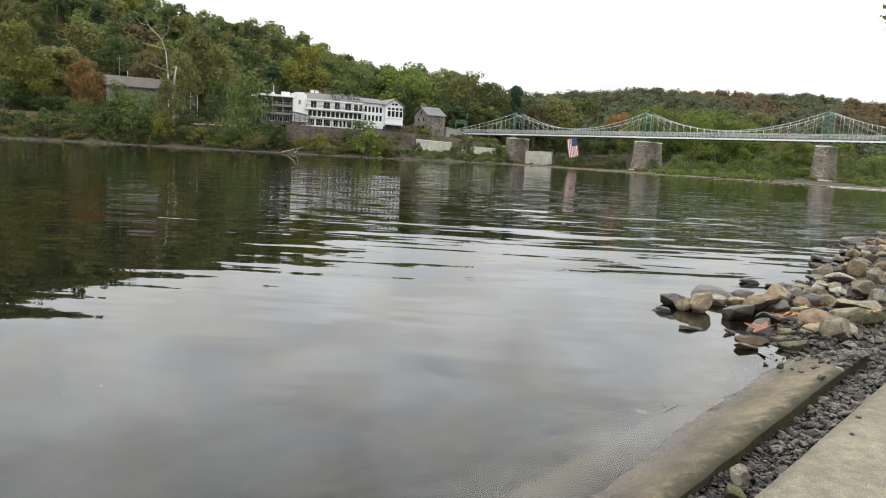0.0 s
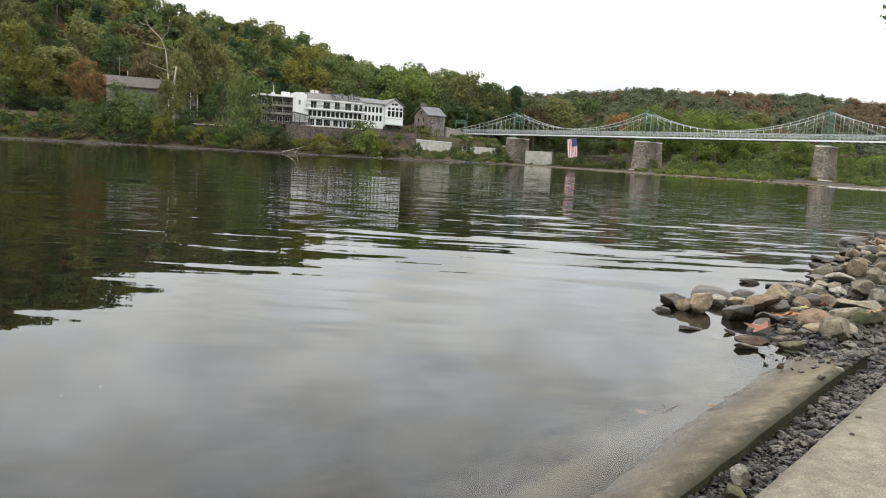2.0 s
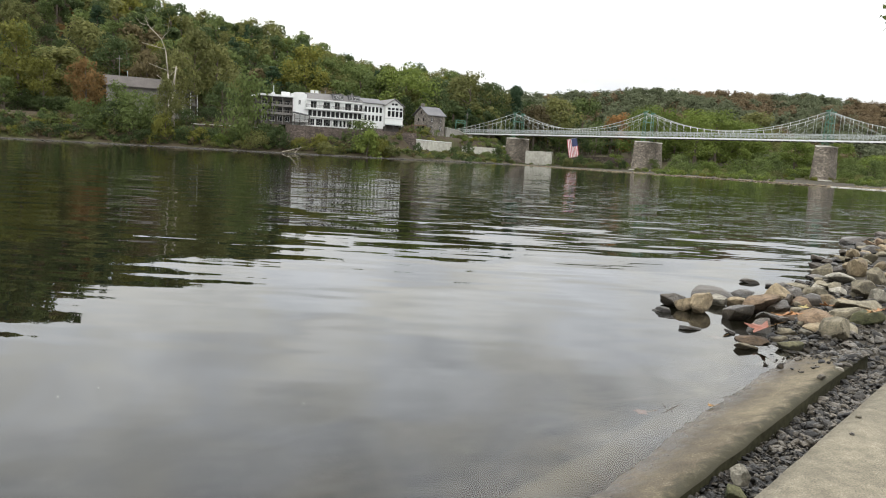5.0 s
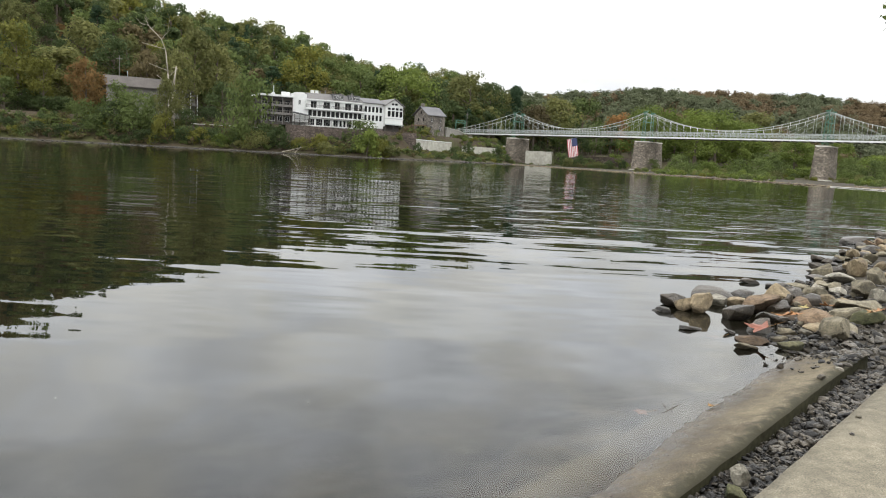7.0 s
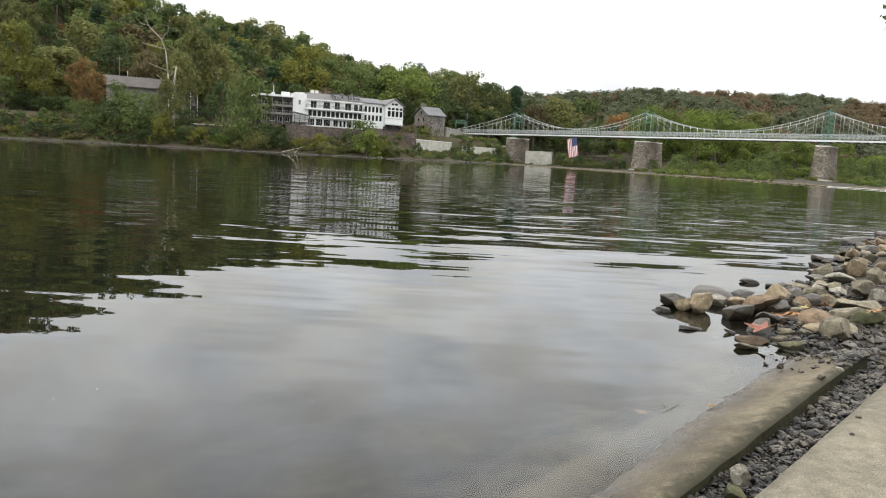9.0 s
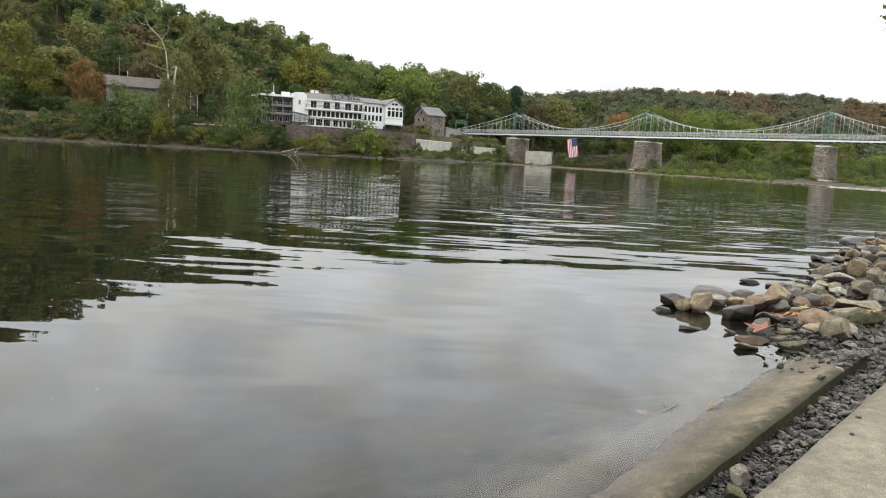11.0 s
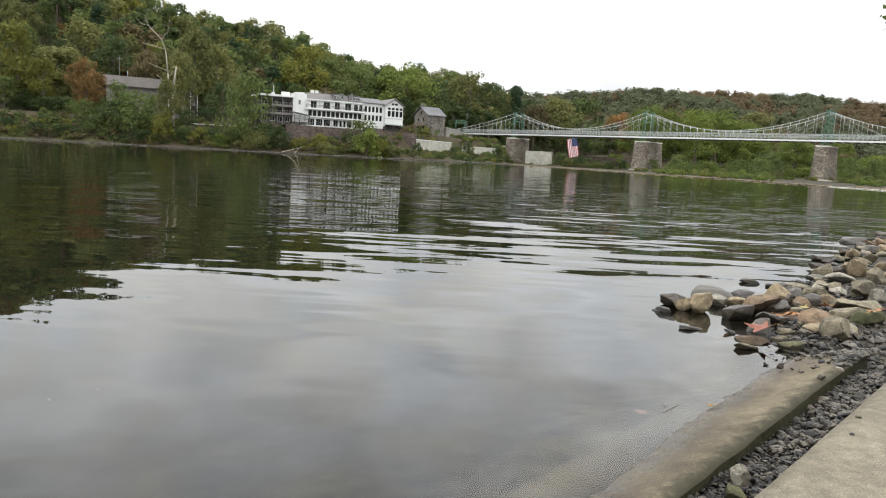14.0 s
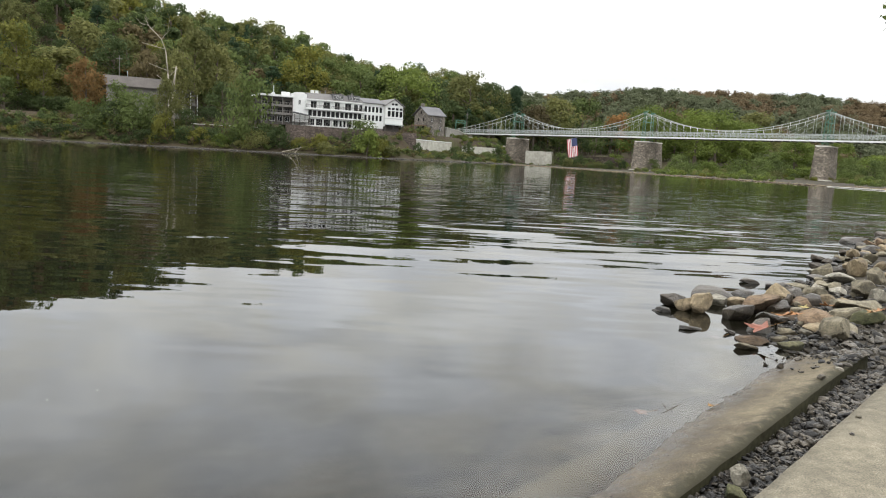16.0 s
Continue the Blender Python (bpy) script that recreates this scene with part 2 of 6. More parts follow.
def mesh_from(name, verts, faces, mat, parent=None, smooth=False, crease=0):
    me = bpy.data.meshes.new(name)
    me.from_pydata(verts, [], faces)
    for k in (mat if isinstance(mat, list) else [mat]):
        me.materials.append(k)
    if smooth:
        me.polygons.foreach_set("use_smooth", [True] * len(me.polygons))
    if crease:
        me.set_sharp_from_angle(angle=radians(crease))
    ob = new(name, me)
    ob.parent = parent
    return ob


# ---------------------------------------------------------------- land
def smooth01(t):
    t = np.clip(t, 0, 1)
    return t * t * (3 - 2 * t)


ALONG, ACROSS = np.array((0.683, 0.730)), np.array((0.730, -0.683))   # the landing's own directions


SHORE_X = (-600, -200, -110, -88, -45, -14, 3, 17, 25, 31, 38, 46, 52, 56, 80, 200, 900)
SHORE_Y = (60, 125, 156, 168, 174, 184, 204, 220, 214, 178, 152, 128, 104, 88, 83, 78, 60)


def waterline(x):
    """Where the far shore and the gravel bar meet the river."""
    return np.interp(x, SHORE_X, SHORE_Y)


def land(x, y):
    """Height of the ground sheet: far bank, terrace and hills; river bed; near bank."""
    x, y = np.asarray(x, float), np.asarray(y, float)
    shore = np.interp(x, (-600, -200, -110, -88, -45, -14, 3, 17, 26, 40, 55, 67, 90, 105, 125, 160, 200, 300, 500, 900),
                      (60, 140, 172, 182, 188, 194, 210, 240, 272, 262, 240, 228, 196, 188, 205, 260, 320, 450, 620, 800))
    d = (y - shore) * 0.85
    left = np.interp(d, (-60, -10, -1, 0, 2, 6, 11, 15, 30, 90), (-3, -1.2, -0.2, 0, 0.5, 2.2, 5.5, 7.4, 8.0, 9.0))
    right = np.interp(d, (-60, -10, -1, 0, 10, 35, 55, 100, 200), (-2, -0.8, -0.1, 0.02, 0.35, 1.2, 3.0, 5.0, 8.0))
    k = smooth01((x - 8) / 25)
    far = left * (1 - k) + right * k
    # low mud and gravel foreshore in front of the bank
    far = np.maximum(far, np.interp(y - waterline(x), (-60, -12, -2, 0, 3, 60), (-3, -1.2, -0.3, 0.0, 0.05, 0.16)))
    # terrace held by the walls between the stone house and the first pier
    wall = np.interp(x, (-12, -10.5, 1, 5, 18.5, 26), (211, 213.5, 233, 248, 266, 290))
    front = 2.4 * np.clip((y - shore) / np.maximum(wall - shore, 1), 0, 1)
    behind = 5.7 + 2.5 * smooth01((y - wall - 4) / 6)
    step = smooth01((y - wall - 1.0) / 4.0)
    held = np.where(y > shore, front * (1 - step) + behind * step, far)
    inside = smooth01((x + 14) / 3) * smooth01((24 - x) / 6)
    far = far * (1 - inside) + held * inside
    b = x / np.maximum(y, 80.0)
    rise = np.interp(b, (-1.2, -0.75, -0.64, -0.5, -0.39, -0.30, -0.23, -0.15, -0.09, 0.013, 0.09, 0.16, 0.33, 0.5, 0.64, 1.2), (72, 72, 69, 58, 45, 40, 37.5, 33, 30, 30, 32, 48, 66, 72, 63, 50))
    s = np.interp(b, (-0.75, -0.4, -0.2, 0.0, 0.08, 0.2, 0.4, 0.64), (200, 212, 240, 304, 322, 420, 430, 430))
    e = np.interp(b, (-0.75, -0.39, -0.23, 0.0, 0.08, 0.16, 0.33, 0.64), (310, 330, 330, 385, 450, 620, 720, 720))
    roll = 2.5 * np.sin(x * 0.021 + 1.3) * np.sin(y * 0.017) + 1.5 * np.sin(x * 0.05 + y * 0.037)
    up = smooth01((y - s) / (e - s))
    far = far + up * (rise - 8 + roll)
    v = x * ACROSS[0] + y * ACROSS[1]
    edge = np.interp(y, (4.4, 5.0, 6, 7, 8, 10, 13, 14.5, 20, 123, 400), (2.2, 2.35, 2.95, 3.55, 4.1, 5.6, 7.9, 9.4, 18, 183, 620))
    t = smooth01((y - 4.2) / 0.8)
    side = (v + 1.16) * (1 - t) + (x - edge) * 0.8 * t
    near = np.interp(side, (-40, -10, -3, -1, -0.2, 0, 0.4, 0.8, 1.5, 3, 5, 9, 20, 60), (-3, -1.4, -0.55, -0.25, -0.08, -0.02, 0.02, 0.04, 0.07, 0.09, 0.5, 1.4, 3, 5))
    near = near + np.where(side > -1.0, 0.012 * np.sin(x * 7.1 + 2 * np.sin(y * 5.3)) * np.sin(y * 8.3 + x * 2.0), 0)
    return np.maximum(far, near)


def spread(*rows):
    return np.unique(np.concatenate([np.arange(a, b, s) for a, b, s in rows]))


def build_ground():
    xs = spread((-1600, -300, 50), (-300, -5, 5), (-5, 12, 0.12), (12, 110, 2), (110, 300, 5), (300, 1601, 50))
    ys = spread((-400, -5, 25), (-5, 18, 0.14), (18, 70, 6), (70, 230, 2.5), (230, 460, 4), (460, 1901, 40))
    gx, gy = np.meshgrid(xs, ys)
    v = np.column_stack((gx.ravel(), gy.ravel(), land(gx, gy).ravel()))
    n, w = len(ys), len(xs)
    i = (np.arange(n - 1)[:, None] * w + np.arange(w - 1)[None, :]).ravel()
    ob = mesh_from("ground", v.tolist(), np.column_stack((i, i + 1, i + w + 1, i + w)).tolist(), GROUND, smooth=True)
    tagged(ob, "brown earth banks and leaf-littered hillside ground", "ground", kind="structure")


build_ground()


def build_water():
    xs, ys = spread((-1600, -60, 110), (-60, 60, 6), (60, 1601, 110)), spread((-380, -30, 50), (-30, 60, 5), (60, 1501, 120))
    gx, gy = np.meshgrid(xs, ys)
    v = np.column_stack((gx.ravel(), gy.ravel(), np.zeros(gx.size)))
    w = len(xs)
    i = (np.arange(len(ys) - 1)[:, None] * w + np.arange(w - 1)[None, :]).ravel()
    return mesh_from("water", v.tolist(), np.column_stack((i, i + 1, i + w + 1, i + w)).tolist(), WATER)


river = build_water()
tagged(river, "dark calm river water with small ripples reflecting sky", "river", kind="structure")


# ---------------------------------------------------------------- trees
def leaf_cloud(rng, clumps, per, size, squash=0.8, jitter=0.34, lift=0.35):
    """Bent leaf sprays on the shells of clumps (x, y, z, r): vertices and faces."""
    clumps = np.asarray(clumps, float)
    w = clumps[:, 3] ** 2
    n = int(per * len(clumps))
    pick = rng.choice(len(clumps), n, p=w / w.sum())
    d = rng.normal(size=(n, 3))
    d /= np.linalg.norm(d, axis=1)[:, None]
    c = clumps[pick, :3] + d * (clumps[pick, 3] * rng.uniform(0.55, 1.05, n))[:, None] * np.array((1, 1, squash))
    nrm = d + rng.normal(size=(n, 3)) * jitter + np.array((0, 0, lift))
    nrm /= np.linalg.norm(nrm, axis=1)[:, None]
    a = np.cross(nrm, rng.normal(size=(n, 3)))
    a /= np.linalg.norm(a, axis=1)[:, None]
    b = np.cross(nrm, a)
    s = (size * rng.uniform(0.55, 1.35, n))[:, None]
    q = np.stack((c - a * s, c - b * s * 0.55 + nrm * s * 0.12, c + a * s, c + b * s * 0.55 + nrm * s * 0.12), axis=1)
    i = np.arange(n)[:, None] * 4
    return q.reshape(-1, 3), np.hstack((i, i + 1, i + 2, i + 3))


def crown_clumps(rng, height, radius, low, count, shape="broad"):
    out = []
    for _ in range(count):
        t = rng.uniform(0, 1) ** 0.8
        z = low + (height - low) * t
        if shape == "conifer":
            env = radius * (1.0 - t) ** 0.8 + 0.3
        elif shape == "shrub":
            env = radius * math.sqrt(max(0.05, 1 - t * t))
        else:
            env = radius * (0.35 + 0.65 * math.sin(math.pi * min(1, 0.18 + 0.8 * t)))
        a = rng.uniform(0, 2 * math.pi)
        r = env * math.sqrt(rng.uniform(0.1, 1))
        size = radius * rng.uniform(0.25, 0.46) * (0.7 if shape == "conifer" else 1)
        out.append((r * math.cos(a), r * math.sin(a), z, size))
    return out


def make_tree(name, seed, height, radius, low, leaf, count=26, per=60, size=0.42, shape="broad", bark=None):
    """An Empty with a tapered, forking trunk and a crown of leaf sprays."""
    rng = np.random.default_rng(seed)
    root = new(name)
    clumps = crown_clumps(rng, height * 0.93, radius, low, count, shape)
    bm = bmesh.new()
    base = height * 0.022 + 0.05
    lean = Vector((rng.normal() * 0.03, rng.normal() * 0.03, 1))
    top = lean * height * 0.8
    if shape == "shrub":
        for c in clumps[:7]:
            rod(bm, (0, 0, -0.4), c[:3], 0.05, 0.015, 5)
    else:
        rod(bm, (0, 0, -0.8), lean * height * 0.4, base, base * 0.65, 7)
        rod(bm, lean * height * 0.4, top, base * 0.65, base * 0.15, 6)
        for c in clumps[:9]:
            k = min(0.75, max(0.25, c[2] / height * 0.75))
            rod(bm, lean * height * k, c[:3], base * 0.32, base * 0.06, 5)
    part("trunk", bm, bark or BARK, root)
    v, f = leaf_cloud(rng, clumps, per, size)
    crown = mesh_from("crown", v.tolist(), f.tolist(), LEAF[leaf], root)
    return root


def place(ob, x, y, scale=1.0, turn=0.0, sink=0.15, tall=1.0):
    z = float(land(x, y)) - sink
    return Matrix.Translation((x, y, z)) @ Matrix.Rotation(turn, 4, "Z") @ Matrix.Diagonal((scale, scale, scale * tall, 1))


KINDS = [  # name, leaf, height, radius, low, shape, share on the hill, words
    ("tree", "green", 14, 4.8, 3.5, "broad", 6, "leafy green deciduous tree on the wooded hillside"),
    ("tree", "dark", 15, 4.6, 3.0, "broad", 4, "dark green deciduous tree on the wooded hillside"),
    ("tree", "olive", 14, 4.6, 3.5, "broad", 5, "olive-green tree turning in early autumn"),
    ("tree", "yellow", 13, 4.4, 3.0, "broad", 1.3, "yellow-green autumn tree on the hillside"),
    ("tree", "brown", 13, 4.3, 3.5, "broad", 0.9, "brownish tree with thinning autumn leaves"),
    ("tree", "conifer", 17, 3.6, 1.5, "conifer", 0.7, "tall blue-green conifer on the hillside"),
    ("tree", "orange", 12, 4.2, 2.5, "broad", 0.0, "orange autumn tree among green woods"),
    ("tree", "russet", 12, 4.2, 2.5, "broad", 0.3, "russet-brown autumn tree among green woods"),
]
PROTO = {}


def prototypes():
    for i, (name, leaf, h, r, low, shape, share, words) in enumerate(KINDS):
        for j in range(2):
            ob = make_tree(name, 40 + i * 7 + j, h, r, low, leaf, 36 if shape == "broad" else 50, 62 if shape == "broad" else 44, 0.33, shape)
            tagged(ob, words, "tree", "trees on the wooded hillside")
            PROTO.setdefault(leaf, []).append(ob)


USED = set()


def plant(proto, x, y, scale=1.0, turn=0.0, tall=1.0, words="", group=""):
    """Sets a prototype itself the first time, then its copies."""
    m = place(proto, x, y, scale, turn, 0.2, tall)
    if proto.name in USED:
        ob = copy_thing(proto, m)
    else:
        USED.add(proto.name)
        proto.matrix_basis = m
        ob = proto
    if words:
        ob["label"] = words
    if group:
        ob["group"] = group
    return ob


def copy_of(proto, m):
    ob = copy_thing(proto, m)
    ob.matrix_basis = m
    return ob


prototypes()


def joined_woods(name, rows, label, clumps_each, per, size, seed, jitter=0.5, plump=1.15, lift=0.35):
    """Many trees in one mesh: rows of x, y, height, radius, leaf."""
    rng = np.random.default_rng(seed)
    kinds = sorted({r[4] for r in rows})
    vs, fs, mats, base = [], [], [], 0
    for x, y, h, r, leaf in rows:
        low = h * 0.2
        clumps = np.array(crown_clumps(rng, h * 0.95, r, low, clumps_each, "conifer" if leaf == "conifer" else "shrub" if h < 4 else "broad")) + np.array((x, y, float(land(x, y)), 0))
        clumps[:, 3] *= plump
        v, f = leaf_cloud(rng, clumps, per, size, jitter=jitter, lift=lift)
        t = h * 0.025
        z = float(land(x, y))
        stem = np.array([(x + t * c, y + t * d, z + e) for e in (-0.5, h * 0.6) for c, d in ((1, 0), (0, 1), (-1, 0), (0, -1))])
        vs += [v, stem]
        n = base + len(v)
        fs += [f + base, np.array([(n + i, n + (i + 1) % 4, n + 4 + (i + 1) % 4, n + 4 + i) for i in range(4)])]
        base = n + 8
        mats += [np.full(len(f), kinds.index(leaf)), np.full(4, len(kinds))]
    ob = mesh_from(name, np.concatenate(vs).tolist(), np.concatenate(fs).tolist(), [LEAF[k] for k in kinds] + [BARK])
    ob.data.polygons.foreach_set("material_index", np.concatenate(mats).astype(np.int32))
    return tagged(ob, label, "woods", kind="stuff")


def hill_trees():
    rng = np.random.default_rng(11)
    share = np.array([k[6] for k in KINDS])
    done, rest, tries = [], [], 0
    while len(done) < 640 and tries < 14000:
        tries += 1
        b = rng.uniform(-0.80, 0.15)
        y = math.sqrt(rng.uniform(200 ** 2, 385 ** 2))
        x = b * y
        z = float(land(x, y))
        if z < 8.3 or (b > -0.33 and y < 246 and x < 12) or (-112 < x < -78 and y < 236) or (x > -6 and y < 322):
            continue
        if any((x - p) ** 2 + (y - q) ** 2 < 33 for p, q in done):
            continue
        if float(land(x * 1.01, y * 1.01)) - z < -0.2:
            continue
        done.append((x, y))
        k = KINDS[rng.choice(len(KINDS), p=share / share.sum())]
        if y < 262:
            plant(PROTO[k[1]][rng.integers(2)], x, y, rng.uniform(0.8, 1.2), rng.uniform(0, 6.28), rng.uniform(0.85, 1.1))
        else:
            g = rng.uniform(0.8, 1.2)
            rest.append((x, y, k[2] * g, k[3] * g, k[1]))
    joined_woods("hillside_woods", rest, "dense green and olive early-autumn woods on the steep hillside", 17, 36, 0.66, 6, 0.3)


hill_trees()


def far_woods():
    rng = np.random.default_rng(5)
    rows = []
    while len(rows) < 1250:
        b = rng.uniform(0.06, 0.72)
        y = math.sqrt(rng.uniform(405 ** 2, 735 ** 2))
        if float(land(b * y, y)) < 6:
            continue
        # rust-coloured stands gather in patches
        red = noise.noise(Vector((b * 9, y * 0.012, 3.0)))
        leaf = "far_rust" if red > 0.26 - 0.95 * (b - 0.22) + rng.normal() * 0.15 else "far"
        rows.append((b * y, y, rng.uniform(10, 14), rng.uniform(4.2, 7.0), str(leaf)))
    # leaves tip upward to even out the crowns' shading, as haze would
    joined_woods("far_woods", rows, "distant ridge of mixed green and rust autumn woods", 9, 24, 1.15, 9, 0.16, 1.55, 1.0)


far_woods()


# ---------------------------------------------------------------- suspension bridge
RUN = pose(26.05, 285.9, 0, 0, 0, -44.49)      # first tower: x along the deck, y across it
SPAN, DECK, TOP, WIDE = 58.0, 11.64, 20.3, 5.4
bridge = thing("suspension_bridge", RUN, "pale grey-green steel suspension bridge on stone piers", "bridge")


def pier(s, length, thick, top, ground, label):
    """Battered masonry pier with a rounded upstream nose, coping and plinth."""
    p = thing("bridge_pier", RUN @ pose(s, 0, ground), label, "pier", "stone piers of the bridge")
    h = top - ground

    def ring(z, grow):
        pts = []
        t, l0, l1 = thick / 2 + grow, -2.2 - grow, length - 2.2 + grow
        for k in range(9):
            a = math.pi + math.pi * k / 8
            pts.append((t * math.cos(a), l0 + t * 0.55 + t * 0.55 * math.sin(a), z))
        for k in range(9):
            a = math.pi * k / 8
            pts.append((t * math.cos(a), l1 - t * 0.55 + t * 0.55 * math.sin(a), z))
        return pts

    def loft(rings):
        bm = bmesh.new()
        vs = [[bm.verts.new(q) for q in r] for r in rings]
        for a, b in zip(vs, vs[1:]):
            for i in range(len(a)):
                bm.faces.new((a[i], a[(i + 1) % len(a)], b[(i + 1) % len(a)], b[i]))
        bm.faces.new(vs[0][::-1])
        bm.faces.new(vs[-1])
        return bm

    part("shaft", loft([ring(-1.2, 0.75), ring(0.0, 0.62), ring(h * 0.5, 0.3), ring(h - 0.35, 0.02)]), PIER_STONE, p)
    part("coping", loft([ring(h - 0.35, 0.14), ring(h - 0.05, 0.14), ring(h, 0.06)]), CHALK, p, "weathered pale concrete coping")
    part("footing", loft([ring(-1.4, 1.3), ring(0.25, 1.2), ring(0.4, 1.0)]), PALE_CONCRETE, p)
    # rough pilaster courses on the face towards the water
    rng = random.Random(int(s) + 3)
    block = {}
    for row in range(int(h / 0.62)):
        for side in (-1, 1):
            z = 0.2 + row * 0.62
            t = thick / 2 + 0.62 - 0.6 * z / h
            key = rng.randrange(3)
            if key not in block:
                bm = boxes((-0.42, 0.42, -0.10, 0.10, 0, 0.5), bevel=0.05)
                ob = part("quoin", bm, PIER_STONE, p)
                block[key] = ob.data
            else:
                ob = new("quoin", block[key])
                ob.parent = p
            ob.matrix_basis = pose(side * (t * 0.72), -2.2 - (0.62 - 0.6 * z / h) + t * 0.2, z)


pier(0, 10.5, 4.4, 10.5, 0.3, "brown rubble-stone bridge pier with pale coping")
pier(SPAN, 12.5, 5.0, 10.4, 0.3, "grey and brown rubble-stone bridge pier on a gravel bar")
pier(SPAN * 2, 9.0, 4.0, 10.4, 0.2, "tapered rubble-stone bridge pier standing in the river")
pier(SPAN * 3, 9.0, 4.0, 10.4, 0.0, "tapered rubble-stone bridge pier standing in the river")

S0, S1 = -33.0, SPAN * 3 + 25


def cable_z(s):
    if s < 0:
        t = -s / 33.0
        return TOP - (TOP - 13.6) * (1.35 * t - 0.35 * t * t)
    t = (s % SPAN) / SPAN
    return 14.4 + (TOP - 14.4) * (2 * t - 1) ** 2


def bridge_parts():
    part("deck", boxes((S0, S1, 0.15, WIDE - 0.15, DECK + 0.1, DECK + 0.45)), GREY_BOARD, bridge)
    for y in (0.0, WIDE):
        part("edge_girder", boxes((S0, S1, y - 0.12, y + 0.12, DECK - 0.05, DECK + 0.40)), BRIGHT_PAINT, bridge, "pale painted edge girder")
        part("top_rail", boxes((S0, S1, y - 0.06, y + 0.06, DECK + 1.95, DECK + 2.12)), PALE_STEEL, bridge)
        part("middle_rail", boxes((S0, S1, y - 0.04, y + 0.04, DECK + 1.25, DECK + 1.36)), PALE_STEEL, bridge)
        bm = bmesh.new()
        n = int((S1 - S0) / 1.2)
        for i in range(n + 1):
            s = S0 + (S1 - S0) * i / n
            box(bm, s - 0.045, s + 0.045, y - 0.05, y + 0.05, DECK + 0.6, DECK + 1.98)
            if i < n:
                s2 = S0 + (S1 - S0) * (i + 1) / n
                a, b = (DECK + 0.65, DECK + 1.95) if i % 2 else (DECK + 1.95, DECK + 0.65)
                rod(bm, (s, y, a), (s2, y, b), 0.03, seg=4)
        ob = part("railing_lattice", bm, PALE_STEEL, bridge)
        ob["kind"] = "stuff"
        bm = bmesh.new()
        steps = [S0 + 1.45 * i for i in range(int((S1 - S0) / 1.45))]
        for a, b in zip(steps, steps[1:]):
            rod(bm, (a, y, cable_z(a)), (b, y, cable_z(b)), 0.11, seg=6)
        part("main_cable", bm, CABLE, bridge)
    bm = boxes((-0.028, 0.028, -0.028, 0.028, 0, 1.0))
    first = clamp = None
    for y in (0.0, WIDE):
        k = 0
        s = S0 + 2.2
        while s < 150:
            z0, z1 = DECK + 0.6, cable_z(s)
            off = abs((s + 0.01) % SPAN)
            if min(off, SPAN - off) > 2.0:
                if first is None:
                    first = part("hanger", bm, PALE_STEEL, bridge)
                    ob = first
                else:
                    ob = new("hanger", first.data)
                    ob.parent = bridge
                ob.matrix_basis = Matrix.Translation((s, y, z0)) @ Matrix.Diagonal((1, 1, z1 - z0 + 0.1, 1))
                if clamp is None:
                    clamp = part("cable_clamp", boxes((-0.05, 0.05, -0.05, 0.05, -0.8, -0.1), (-0.12, 0.12, -0.10, 0.10, -0.12, 0.11), bevel=0.02), WHITE, bridge)
                    ob = clamp
                else:
                    ob = new("cable_clamp", clamp.data)
                    ob.parent = bridge
                ob.matrix_basis = Matrix.Translation((s, y, z1))
            s += 2.4
    for s in (0, SPAN, SPAN * 2, SPAN * 3):
        bm = bmesh.new()
        for y in (0.0, WIDE):
            for dx in (-0.42, 0.42):
                rod(bm, (s + dx * 1.6, y, 10.4), (s + dx * 0.7, y, TOP), 0.12, 0.09, 6)
            for i in range(8):
                z = 10.6 + i * (TOP - 10.6) / 8
                w = 0.67 - 0.38 * i / 8
                rod(bm, (s - w, y, z), (s + w - 0.05, y, z + 1.2), 0.05, seg=4)
                rod(bm, (s + w, y, z), (s - w + 0.05, y, z + 1.2), 0.03, seg=4)
            box(bm, s - 0.6, s + 0.6, y - 0.35, y + 0.35, TOP - 0.12, TOP + 0.3)
        part("tower_leg", bm, GREEN_STEEL, bridge, "green painted steel tower legs")
        bm = bmesh.new()
        for z in (TOP - 0.4, TOP - 3.2):
            box(bm, s - 0.14, s + 0.14, 0, WIDE, z - 0.16, z + 0.16)
        rod(bm, (s, 0, TOP - 3.2), (s, WIDE, TOP - 0.4), 0.09, seg=5)
        rod(bm, (s, WIDE, TOP - 3.2), (s, 0, TOP - 0.4), 0.09, seg=5)
        rod(bm, (s, 0, TOP - 0.2), (s, WIDE / 2, TOP + 1.0), 0.09, seg=5)
        rod(bm, (s, WIDE, TOP - 0.2), (s, WIDE / 2, TOP + 1.0), 0.09, seg=5)
        part("portal_brace", bm, GREEN_STEEL, bridge)
        bm = bmesh.new()
        for y in (0.0, WIDE):
            for reach in (9, 14):
                for sign in (-1, 1):
                    rod(bm, (s, y, TOP - 0.2), (s + sign * reach, y, DECK + 2.0), 0.035, seg=4)
        part("stay_wire", bm, CABLE, bridge)
    bm = bmesh.new()
    for y in (-0.2, WIDE + 0.2):
        rod(bm, (S0 + 0.4, y, DECK), (S0 + 0.4, y, DECK + 6.0), 0.22, seg=6)
    for z in (DECK + 6.0, DECK + 4.9):
        box(bm, S0 + 0.3, S0 + 0.5, -0.2, WIDE + 0.2, z - 0.12, z + 0.12)
    for i in range(5):
        rod(bm, (S0 + 0.4, WIDE * i / 5, DECK + 4.9), (S0 + 0.4, WIDE * (i + 1) / 5, DECK + 6.0), 0.06, seg=4)
    part("entrance_portal", bm, GREEN_STEEL, bridge, "green steel clearance portal")
